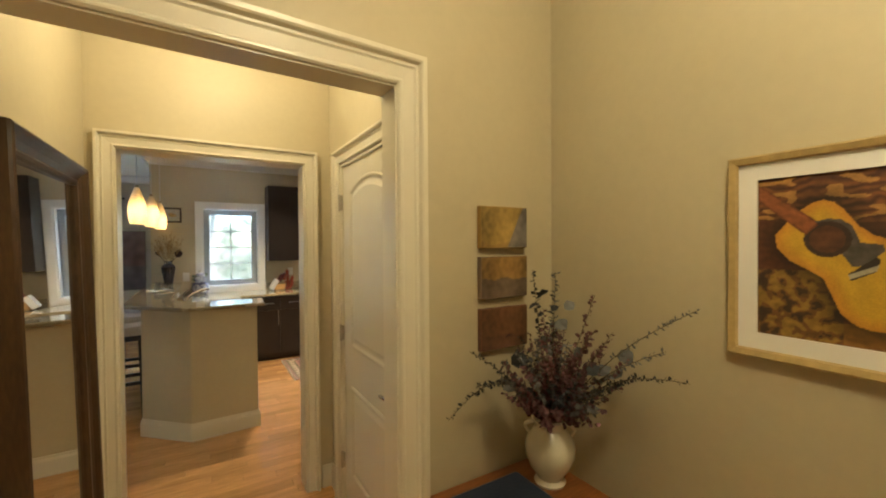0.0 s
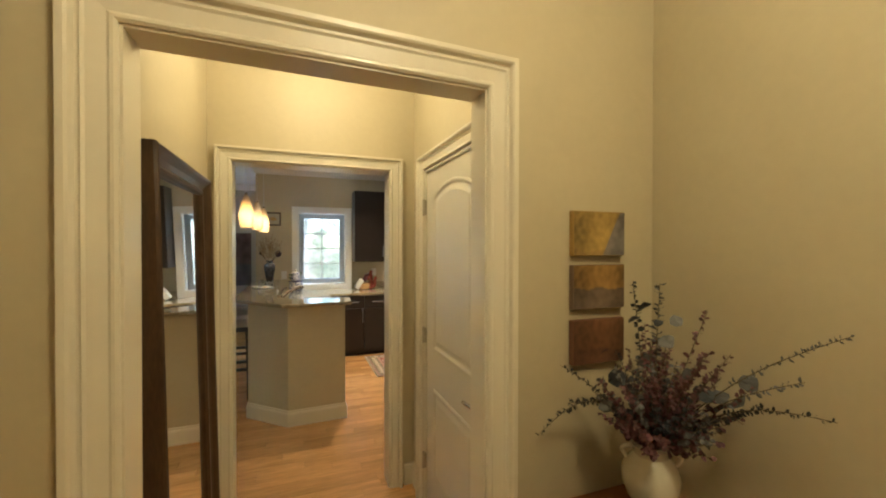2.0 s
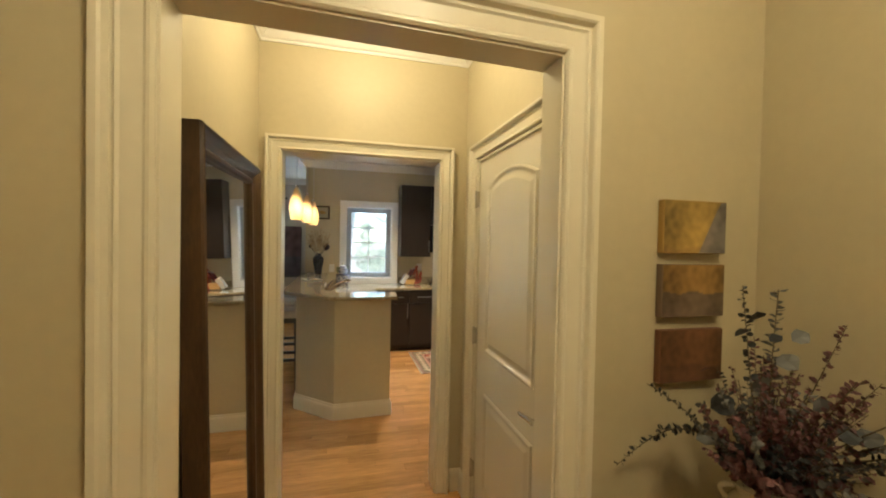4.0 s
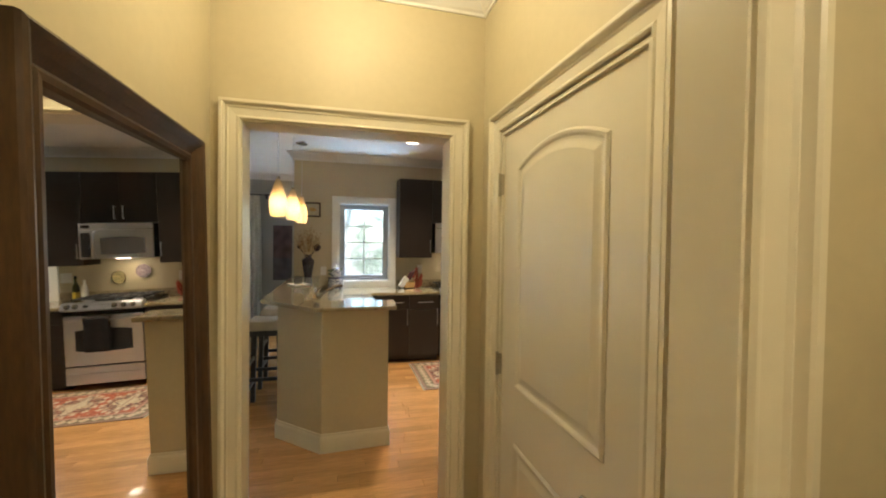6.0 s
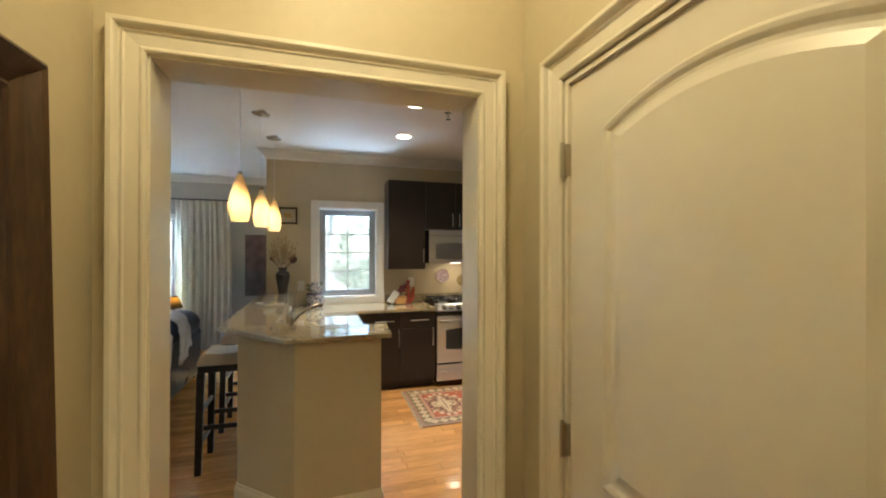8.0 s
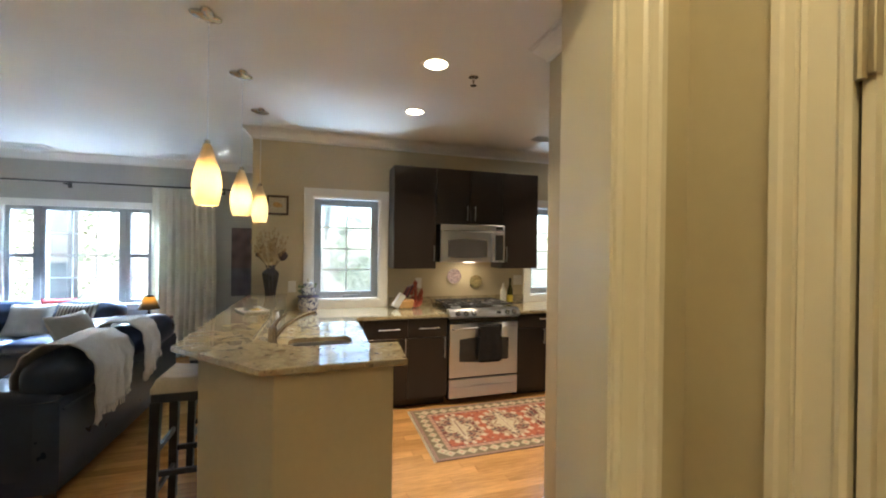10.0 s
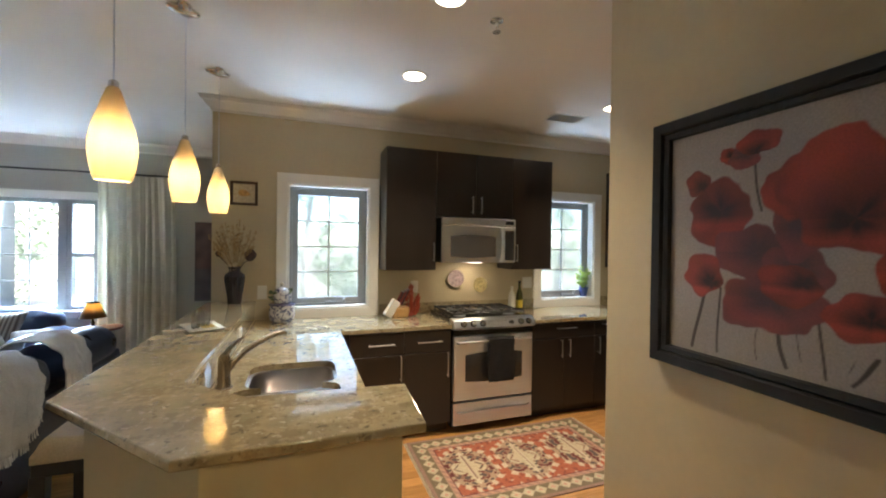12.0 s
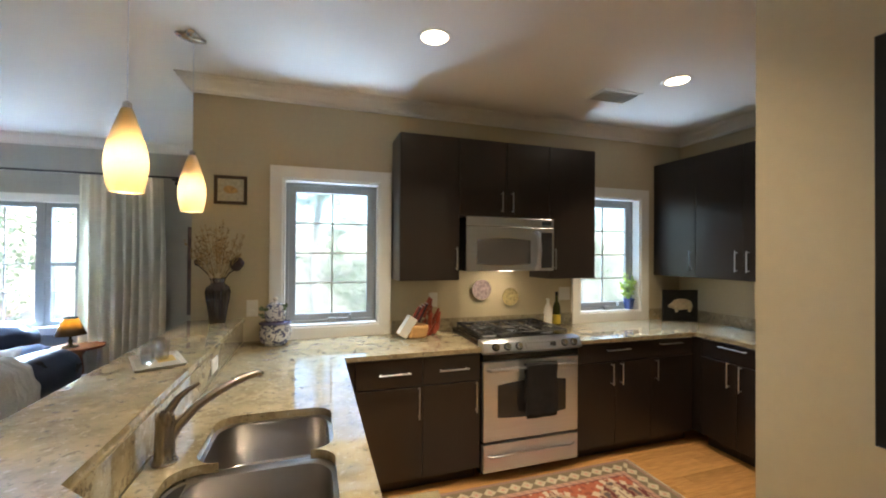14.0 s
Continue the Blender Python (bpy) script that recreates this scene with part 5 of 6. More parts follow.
kb = thing("knife_block", (1.17, 6.19, 0.915), "pale wood knife block full of dark red-handled knives", "knife block")
LIGHTWOOD = mat("pale_block_wood", (0.50, 0.30, 0.12), 0.45, var=0.12, scale=6, fine=0.1, fscale=40)
bm = boxes([(-0.055, 0.085, -0.05, 0.06, 0, 0.10)], bevel=0.02)
for v in bm.verts:
    v.co.x += v.co.z * 0.25
part("block", bm, LIGHTWOOD, kb)
bm = boxes([(-0.035, 0.035, -0.045, 0.045, 0.0, 0.16)], bevel=0.008)
bmesh.ops.rotate(bm, verts=bm.verts, matrix=Matrix.Rotation(radians(33), 3, "Y"), cent=(0, 0, 0))
bmesh.ops.translate(bm, verts=bm.verts, vec=(-0.10, 0, 0.022))
part("white_sheath", bm, PLASTIC, kb)
for k in range(6):
    a, b = k % 3, k // 3
    x = -0.02 + 0.024 * a
    bm = tube(bmesh.new(), [(x, -0.03 + 0.05 * b, 0.12), (x + 0.065, -0.03 + 0.05 * b, 0.12 + 0.115 + 0.01 * a)], 0.0085, 8)
    f = part("knife_handle", bm, mat("dark_handle", (0.20, 0.035, 0.03) if k % 2 else (0.04, 0.016, 0.03), 0.35), kb, smooth=True)
    part("handle_cap", tube(bmesh.new(), [(x + 0.064, -0.03 + 0.05 * b, 0.233 + 0.01 * a), (x + 0.067, -0.03 + 0.05 * b, 0.239 + 0.01 * a)], 0.009, 8), STEEL, f)
RED = mat("brick_red_glaze", (0.30, 0.055, 0.03), 0.35, var=0.2, scale=15, island=0.2)
rs = thing("red_figurine", (1.325, 6.27, 0.915), "brick-red ceramic pepper cluster leaning behind the knife block", "ornament")
bm = bmesh.new()
rng = random.Random(8)
for k in range(16):
    x, z = rng.uniform(-0.07, 0.05), rng.uniform(0.02, 0.27)
    y = rng.uniform(-0.03, 0.04)
    tube(bm, [(x, y, max(0.012, z - 0.035)), (x + 0.01, y - 0.004, z), (x + 0.026, y, z + 0.035)], 0.021, 10, taper=0.008)
tube(bm, [(-0.01, 0, 0), (-0.01, 0, 0.2)], 0.018, 10)
part("figurine_body", bm, RED, rs, smooth=True)

for x, z, r, col, c2 in ((1.80, 1.245, 0.086, (0.27, 0.21, 0.22), (0.60, 0.50, 0.36)), (2.07, 1.178, 0.076, (0.36, 0.30, 0.15), (0.55, 0.50, 0.34))):
    pl = thing("decorative_plate", (x, 6.4, z), "round painted decorative plate hung on the wall above the range", "plate", "decorative plates above the range")
    for nm, prof, cc in (("rim", [(r * 0.62, 0.012), (r * 0.66, 0.008), (r, 0.022), (r, 0.026), (r * 0.62, 0.014)], col), ("centre", [(0.001, 0.010), (r * 0.62, 0.012), (r * 0.60, 0.004), (0.001, 0.003)], c2)):
        bm = lathe(bmesh.new(), prof, 36)
        for v in bm.verts:
            v.co = Vector((v.co.x, -v.co.z, v.co.y))
        part(nm, bm, mat(nm, cc, 0.2, var=0.45, scale=45, coat=0.4), pl, smooth=True)

for x, y, z, rot, w in ((1.378, 6.4, 1.17, 0, 0.072), (2.63, 6.4, 1.19, 0, 0.115), (0.035, 6.4, 1.15, 0, 0.075)):
    so = thing("wall_socket", (x, y, z), "white electrical socket plate on the tan kitchen wall", "socket", "white socket plates")
    part("cover_plate", box(-w / 2, w / 2, -0.006, 0, -0.058, 0.058, bevel=0.003), PLASTIC, so)
    for dz in (-0.025, 0.025):
        part("receptacle", box(-0.017, 0.017, -0.0085, -0.006, dz - 0.014, dz + 0.014, bevel=0.003), PLASTIC, so)
so = thing("wall_socket", (-0.021, 5.55, 0.985), "white socket plate on the granite facing under the bar", "socket", "white socket plates")
part("cover_plate", box(0, 0.006, -0.058, 0.058, -0.036, 0.036, bevel=0.003), PLASTIC, so)
for dy in (-0.025, 0.025):
    part("receptacle", box(0.006, 0.0085, dy - 0.014, dy + 0.014, -0.017, 0.017, bevel=0.003), PLASTIC, so)

ob_ = thing("oil_bottle", (2.475, 6.29, 0.915), "tall olive-green oil bottle with a yellow label beside the range", "bottle")
part("bottle", lathe(bmesh.new(), [(0.001, 0), (0.032, 0.0), (0.034, 0.01), (0.034, 0.16), (0.028, 0.19), (0.013, 0.225), (0.012, 0.275)], 24), mat("olive_glass", (0.05, 0.055, 0.012), 0.1), ob_, smooth=True)
part("label", lathe(bmesh.new(), [(0.0345, 0.03), (0.0348, 0.03), (0.0348, 0.11), (0.0345, 0.11)], 24), mat("yellow_label", (0.62, 0.47, 0.05), 0.6), ob_, smooth=True)
part("cap", lathe(bmesh.new(), [(0.014, 0.275), (0.014, 0.305), (0.001, 0.306)], 16), BLACK, ob_, smooth=True)
wb = thing("white_bottle", (2.375, 6.27, 0.915), "white ceramic bottle beside the range", "bottle")
part("bottle", lathe(bmesh.new(), [(0.001, 0), (0.030, 0.0), (0.034, 0.01), (0.034, 0.14), (0.026, 0.18), (0.013, 0.205), (0.012, 0.24), (0.016, 0.25), (0.001, 0.252)], 24), PLASTIC, wb, smooth=True)

pig = thing("pig_plaque", (3.80, 6.22, 0.915), "square black plaque with a pale pig, leaning in the worktop corner", "ornament", rz=-20)
part("plaque", box(-0.165, 0.165, -0.012, 0.012, 0.0, 0.30, bevel=0.004), BLACK, pig)
bm = bmesh.new()
shape = [(-0.115, 0.15), (-0.10, 0.165), (-0.085, 0.175), (-0.06, 0.20), (-0.02, 0.212), (0.04, 0.214), (0.085, 0.200), (0.105, 0.175), (0.112, 0.15), (0.105, 0.125), (0.095, 0.09), (0.075, 0.09), (0.068, 0.115), (-0.02, 0.108), (-0.03, 0.085), (-0.05, 0.085), (-0.055, 0.115), (-0.09, 0.125), (-0.115, 0.135)]
a, b = [bm.verts.new((x, -0.018, z)) for x, z in shape], [bm.verts.new((x, -0.012, z)) for x, z in shape]
bm.faces.new(a)
for i in range(len(shape)):
    bm.faces.new((a[i], a[(i + 1) % len(shape)], b[(i + 1) % len(shape)], b[i]))
part("pig_relief", bm, mat("cream_relief", (0.42, 0.34, 0.22), 0.7, var=0.2, scale=40), pig)

pt = thing("potted_herb", (3.42, 6.465, 1.001), "leafy green herb in a dark blue pot on window ledge", "plant")
part("pot", lathe(bmesh.new(), [(0.036, 0), (0.050, 0.10), (0.054, 0.102), (0.054, 0.115), (0.046, 0.115), (0.044, 0.10), (0.001, 0.098)], 28), mat("blue_glaze", (0.07, 0.10, 0.30), 0.25, coat=0.4), pt, smooth=True)
rng = random.Random(21)
bm, lf = bmesh.new(), bmesh.new()
for k in range(15):
    e = Vector((rng.uniform(-0.15, 0.10), rng.uniform(-0.05, 0.02), rng.uniform(0.14, 0.38)))
    tube(bm, arc((0, 0, 0.09), e, 0.02, 5), 0.0022, 5, taper=0.001)
    for j in range(9):
        p = Vector((0, 0, 0.11)).lerp(e, rng.uniform(0.35, 1))
        leaf(lf, p, Vector((rng.uniform(-1, 1), rng.uniform(-1, 0.5), rng.uniform(-0.2, 1))), rng.uniform(0.022, 0.042), 0.75, rng)
GREEN = mat("herb_leaf", (0.15, 0.21, 0.06), 0.5, var=0.2, scale=20, island=0.3)
see_through(GREEN, (0.27, 0.31, 0.07))
part("herb_stems", bm, GREEN, pt)
part("herb_leaves", lf, GREEN, pt, kind="stuff")

# ---- lamps ----
for k, (x, y) in enumerate(PENDANTS):
    p = thing("pendant_light", (x, y, 1.775), "lit opal glass teardrop pendant on a thin cord over the bar", "pendant lamp", "three pendants over the bar")
    prof = [(0.052, 0.0), (0.057, 0.015), (0.065, 0.055), (0.070, 0.10), (0.068, 0.14), (0.059, 0.185), (0.046, 0.23), (0.032, 0.275), (0.020, 0.312), (0.014, 0.32)]
    bm = lathe(bmesh.new(), prof + [(r - 0.004, z) for r, z in reversed(prof)], 36)
    bm.faces.ensure_lookup_table()
    for f in [f for f in bm.faces if len(f.verts) > 8]:
        bm.faces.remove(f)
    part("shade", bm, SHADE, p, "opal glass shade, amber towards its top", smooth=True)
    part("lamp_holder", lathe(bmesh.new(), [(0.001, 0.145), (0.013, 0.145), (0.013, 0.19), (0.006, 0.22), (0.004, 0.315)], 16), PLASTIC, p, smooth=True)
    part("socket_cap", lathe(bmesh.new(), [(0.015, 0.315), (0.015, 0.338), (0.005, 0.345)], 20), CHROME, p, smooth=True)
    part("cord", tube(bmesh.new(), [(0, 0, 0.342), (0, 0, H - 1.775 - 0.03)], 0.0022, 6), STEEL, p)
    bm = bmesh.new()
    for j in range(2):
        r = bmesh.ops.create_uvsphere(bm, u_segments=24, v_segments=10, radius=0.5)
        for v in r["verts"]:
            x0, y0, z0 = v.co.x * 0.155, v.co.y * 0.075, v.co.z * 0.045
            a = radians(25 + 70 * j)
            v.co = Vector((x0 * math.cos(a) - y0 * math.sin(a) + 0.01 * j, x0 * math.sin(a) + y0 * math.cos(a) - 0.055, z0 + H - 1.775 - 0.02 + 0.006 * j))
    part("canopy", bm, CHROME, p, "polished metal ceiling canopy of two crossed petals", smooth=True)

for x, y in CANS:
    c = thing("recessed_light", (x, y, H), "lit round recessed ceiling light with a white ring", "ceiling light", "recessed kitchen lights")
    part("ring", lathe(bmesh.new(), [(0.072, -0.001), (0.076, -0.006), (0.094, -0.005), (0.097, -0.001)], 32), PLASTIC, c, smooth=True)
    part("diffuser", lathe(bmesh.new(), [(0.001, -0.004), (0.071, -0.004), (0.071, -0.001), (0.001, -0.001)], 32), CANGLOW, c)
sk = thing("sprinkler_head", (1.30, 4.577, H), "small metal fire sprinkler head on the white ceiling", "sprinkler")
part("escutcheon", lathe(bmesh.new(), [(0.034, 0), (0.034, -0.005), (0.012, -0.012)], 20), CHROME, sk, smooth=True)
part("sprinkler_body", lathe(bmesh.new(), [(0.010, -0.01), (0.010, -0.035), (0.004, -0.045), (0.004, -0.055), (0.022, -0.058), (0.022, -0.061)], 16), CHROME, sk, smooth=True)
for x, y, w, d in ((2.60, 5.74, 0.30, 0.17), (-3.05, 8.05, 0.40, 0.16)):
    v = thing("ceiling_vent", (x, y, H), "white louvred air vent in the ceiling", "vent", "ceiling vents")
    part("vent_frame", sweep(bmesh.new(), [(-w / 2, -d / 2), (-w / 2, d / 2), (w / 2, d / 2), (w / 2, -d / 2)], [(0, -0.001), (0, -0.008), (0.022, -0.005), (0.024, -0.001), (0, -0.001)], flat, closed=True), PLASTIC, v)
    part("vent_back", box(-w / 2, w / 2, -d / 2, d / 2, -0.002, -0.0005), mat("vent_grey", (0.60, 0.59, 0.56), 0.6), v)
    for k in range(9):
        bm = box(-w / 2, w / 2, -0.006, 0.006, -0.0008, 0.0008)
        bmesh.ops.rotate(bm, verts=bm.verts, matrix=Matrix.Rotation(radians(35), 3, "X"), cent=(0, 0, 0))
        bmesh.ops.translate(bm, verts=bm.verts, vec=(0, -d / 2 + d * (k + 0.5) / 9, -0.006))
        part("slat", bm, PLASTIC, v)

# ---- stools ----
def stool(y):
    s = thing("bar_stool", (-0.535, y, 0), "dark wooden bar stool with a cream cushion under the bar", "stool", "stools along the bar")
    w, d, h = 0.27, 0.30, 0.715
    for lx in (0, w):
        for ly in (0, d):
            bm = box(-0.024, 0.024, -0.024, 0.024, 0, h, bevel=0.003)
            for v in bm.verts:
                k = 1 - v.co.z / h
                v.co.x, v.co.y = v.co.x * (1 - 0.15 * k) + lx + (0.014 if lx else -0.014) * k, v.co.y * (1 - 0.15 * k) + ly + (0.014 if ly else -0.014) * k
            part("leg", bm, DARKWOOD, s)
    part("seat_apron", boxes([(-0.02, w + 0.02, -0.02, d + 0.02, h - 0.005, h + 0.055)], bevel=0.004), DARKWOOD, s)
    for z, a in ((0.22, 0), (0.44, 0), (0.32, 1)):
        for k in (0, 1):
            if a:
                bm = box(0.015, w - 0.015, k * d - 0.010, k * d + 0.010, z - 0.016, z + 0.016, bevel=0.003)
            else:
                bm = box(k * w - 0.010, k * w + 0.010, 0.015, d - 0.015, z - 0.016, z + 0.016, bevel=0.003)
            part("rung", bm, DARKWOOD, s)
    bm = bmesh.new()
    bmesh.ops.create_grid(bm, x_segments=20, y_segments=20, size=1)
    top = list(bm.verts)
    for v in top:
        x, y_ = v.co.x, v.co.y
        edge = min(1, (1 - abs(x)) * 5) ** 0.5 * min(1, (1 - abs(y_)) * 5) ** 0.5
        v.co = Vector((w / 2 + x * (w / 2 + 0.022), d / 2 + y_ * (d / 2 + 0.022), h + 0.055 + 0.062 * edge + 0.018 * x * x))
    ext = bmesh.ops.extrude_face_region(bm, geom=list(bm.faces))
    for v in [g for g in ext["geom"] if isinstance(g, bmesh.types.BMVert)]:
        v.co.z = h + 0.045
    part("seat_cushion", bm, CREAM, s, "cream woven cushion", smooth=True)
    return s


stool(4.545)
stool(5.22)


# ---- living room ----
def cushion(bm, x0, x1, y0, y1, z0, z1, puff=0.02, bevel=0.05, seg=4):
    """A stuffed block: rounded edges, faces bulging by puff."""
    c, s = Vector(((x0 + x1) / 2, (y0 + y1) / 2, (z0 + z1) / 2)), Vector(((x1 - x0) / 2, (y1 - y0) / 2, (z1 - z0) / 2))
    tmp = bmesh.new()
    bmesh.ops.create_cube(tmp, size=2)
    bmesh.ops.subdivide_edges(tmp, edges=tmp.edges, cuts=7, use_grid_fill=True)
    lookup = {}
    for v in tmp.verts:
        p = v.co.copy()
        q = Vector((p.x * s.x, p.y * s.y, p.z * s.z))
        inner = Vector((max(-s.x + bevel, min(s.x - bevel, q.x)), max(-s.y + bevel, min(s.y - bevel, q.y)), max(-s.z + bevel, min(s.z - bevel, q.z))))
        d = q - inner
        if d.length > 0:
            q = inner + d.normalized() * bevel
        fx, fy, fz = 1 - p.x ** 2, 1 - p.y ** 2, 1 - p.z ** 2
        q += Vector((p.x * fy * fz, p.y * fx * fz, p.z * fx * fy)) * puff
        lookup[v] = bm.verts.new(c + q)
    for f in tmp.faces:
        bm.faces.new([lookup[v] for v in f.verts])
    tmp.free()
    return bm


def sofa(place, rz, length, label, seats):
    """Local x runs along the back; the back is at y = 0 and the seat lies towards +y."""
    s = thing("sofa", place, label, "sofa", "leather sofas of the living room", rz)
    part("base", cushion(bmesh.new(), 0.0, length, 0.02, 0.92, 0.05, 0.40, 0.0, 0.03), LEATHER, s, smooth=True)
    part("back_panel", cushion(bmesh.new(), 0.0, length, 0.0, 0.24, 0.06, 0.62, 0.004, 0.035), LEATHER, s, smooth=True)
    part("seam_piping", tube(bmesh.new(), [(0.03, 0.0, 0.56), (length - 0.03, 0.0, 0.56)], 0.007, 8), LEATHER, s, smooth=True)
    w = (length - 0.16) / seats
    for k in range(seats):
        part("back_cushion", cushion(bmesh.new(), 0.08 + w * k + 0.004, 0.08 + w * (k + 1) - 0.004, -0.02, 0.30, 0.56, 0.84, 0.03, 0.12), LEATHER, s, smooth=True)
        part("seat_cushion", cushion(bmesh.new(), 0.16 + (w - 0.05) * k, 0.16 + (w - 0.05) * (k + 1) - 0.006, 0.24, 0.93, 0.38, 0.52, 0.02, 0.05), LEATHER, s, smooth=True)
    for a in (0, length - 0.20):
        part("arm", cushion(bmesh.new(), a, a + 0.20, 0.03, 0.92, 0.10, 0.66, 0.015, 0.09), LEATHER, s, smooth=True)
    for fx in (0.06, length - 0.06):
        for fy in (0.08, 0.85):
            part("foot", lathe(bmesh.new(), [(0.028, 0), (0.034, 0.055)], 14, at=(fx, fy, 0)), DARKWOOD, s)
    return s


sofa((-1.17, 4.98, 0), 90, 2.05, "black leather sofa with a cushioned back, cream throws over it", 2)
sofa((-2.0, 8.22, 0), 180, 2.38, "black leather sofa under the living room window, piled with pillows", 3)


def throw(name, x, ya, yb, top, drop_out, drop_in, label, seed):
    """A cloth over a sofa's back, which runs along y."""
    t = thing(name, (0, 0, 0), label, "blanket", "cream throws on the sofa")
    bm = bmesh.new()
    rg_ = random.Random(seed)
    n, m = 44, 60
    path = [(x + 0.02, top - drop_out), (x + 0.025, top - 0.26), (x + 0.03, top - 0.14), (x - 0.01, top - 0.03), (x - 0.10, top + 0.03), (x - 0.24, top + 0.03), (x - 0.34, top - 0.03), (x - 0.39, top - 0.14), (x - 0.40, top - drop_in)]
    rows = []
    hem = lambda v: -0.13 * (1 - v) + 0.035 * math.sin(7 * v + seed) + 0.03 * noise.noise(Vector((v * 6, 1.7, seed)))
    for i in range(n + 1):
        f = i / n * (len(path) - 1)
        k = min(int(f), len(path) - 2)
        px, pz = [path[k][c] + (path[k + 1][c] - path[k][c]) * (f - k) for c in (0, 1)]
        low = max(0.0, 1 - f / 2.5)
        hang = max(0.0, (top - 0.02 - pz)) * (1 if px > x - 0.1 else 0.2)
        row = []
        for j in range(m + 1):
            v = j / m
            spread = 0.02 * math.sin(6 * f + seed * 3) * (v - 0.5) + 0.014 * noise.noise(Vector((f * 0.8, 5 * (v > 0.5), seed)))
            y = ya + (yb - ya) * v + spread + 0.06 * hang * math.sin(3 * v + seed)
            fold = hang * (0.055 * math.sin(v * 24 + 2.6 * math.sin(v * 5 + seed) + 1.2 * pz) + 0.045 * math.sin(v * 11 + seed * 2)) + 0.014 * noise.noise(Vector((v * 9, f * 1.1, seed)))
            lift = 0.016 * abs(noise.noise(Vector((v * 7, f * 0.7, seed + 5)))) if hang < 0.05 else 0
            row.append(bm.verts.new((px + abs(fold) * 1.3 + 0.006, y, pz + hem(v) * low + lift)))
        rows.append(row)
    for i in range(n):
        for j in range(m):
            bm.faces.new((rows[i][j], rows[i][j + 1], rows[i + 1][j + 1], rows[i + 1][j]))
    low_row = [v.co.copy() for v in rows[0]]
    c = part("cloth", bm, THROW, t, smooth=True)
    md = c.modifiers.new("thick", "SOLIDIFY")
    md.thickness, md.offset = 0.010, 1
    bm = bmesh.new()
    for j in range(0, m * 2):
        p = low_row[j // 2].lerp(low_row[min(m, j // 2 + 1)], 0.5 * (j % 2)) + Vector((0.004, 0, 0.008))
        tube(bm, [p, p + Vector((rg_.uniform(-0.006, 0.012), rg_.uniform(-0.01, 0.01), -0.055))], 0.0024, 4)
    part("fringe", bm, THROW, t, kind="stuff")


throw("throw_blanket", -1.125, 5.16, 5.70, 0.885, 0.36, 0.35, "cream knitted throw draped long over the black leather sofa back", 1.0)
throw("throw_blanket", -1.125, 5.93, 6.26, 0.885, 0.29, 0.3, "bunched cream throw over the far part of the leather sofa", 2.6)


def pillow(x, y, z, size, rx, rz, material, label, stripes=None):
    p = thing("throw_pillow", (x, y, z), label, "pillow", "pillows on the sofas")
    bm = bmesh.new()
    bmesh.ops.create_grid(bm, x_segments=18, y_segments=18, size=1)
    for v in bm.verts:
        a, b = v.co.x, v.co.y
        th = 0.30 * max(0, (1 - a ** 4) * (1 - b ** 4)) ** 0.5
        pin = 1 - 0.07 * (1 - a * a) * abs(b) - 0.07 * (1 - b * b) * abs(a)
        v.co = Vector((a * pin, b * pin, th))
    lower = bm.copy()
    for v in lower.verts:
        v.co.z = -v.co.z
    me = bpy.data.meshes.new("t")
    lower.to_mesh(me)
    bm.from_mesh(me)
    lower.free()
    bmesh.ops.remove_doubles(bm, verts=bm.verts, dist=0.001)
    mm = pose(0, 0, size / 2 - 0.02, rx, 0, rz) @ Matrix.Scale(size / 2, 4)
    bmesh.ops.transform(bm, matrix=mm, verts=bm.verts)
    part("pillow_cover", bm, material, p, smooth=True)


LINEN = mat("pale_linen", (0.42, 0.40, 0.37), 0.9, var=0.08, scale=10, fine=0.1, fscale=200)
REDCLOTH = mat("red_cloth", (0.42, 0.03, 0.035), 0.85, var=0.12, scale=10)
BROWNCLOTH = mat("brown_striped_cloth", (0.20, 0.15, 0.11), 0.9, var=0.1, scale=10)
n_, l_ = BROWNCLOTH.node_tree.nodes, BROWNCLOTH.node_tree.links
w_, x_, tc_ = n_.new("ShaderNodeTexWave"), n_.new("ShaderNodeMix"), n_.new("ShaderNodeTexCoord")
w_.bands_direction, w_.inputs["Scale"].default_value = "X", 9
x_.data_type = "RGBA"
l_.new(tc_.outputs["Object"], w_.inputs["Vector"])
l_.new(w_.outputs["Fac"], x_.inputs["Factor"])
x_.inputs["A"].default_value, x_.inputs["B"].default_value = (0.10, 0.075, 0.06, 1), (0.42, 0.38, 0.32, 1)
l_.new(x_.outputs["Result"], n_["Principled BSDF"].inputs["Base Color"])
pillow(-2.86, 7.76, 0.49, 0.42, 56, 4, LINEN, "pale linen pillow leaning on the window sofa's back")
pillow(-2.44, 7.74, 0.49, 0.42, 56, -6, BROWNCLOTH, "brown and cream striped pillow on the window sofa")
pillow(-2.74, 8.02, 0.56, 0.36, 74, 0, REDCLOTH, "red pillow on the window sofa's back")
pillow(-2.08, 7.58, 0.47, 0.30, 38, 20, mat("brown_cloth", (0.14, 0.10, 0.08), 0.9), "dull brown pillow on the window sofa")
pillow(-1.72, 6.30, 0.56, 0.44, 62, 80, mat("tan_cloth", (0.33, 0.27, 0.19), 0.9, var=0.1, scale=10), "tan pillow in the corner of the black sofa")
pillow(-1.92, 5.26, 0.50, 0.44, 55, 85, LINEN, "pale linen pillow on the black sofa")

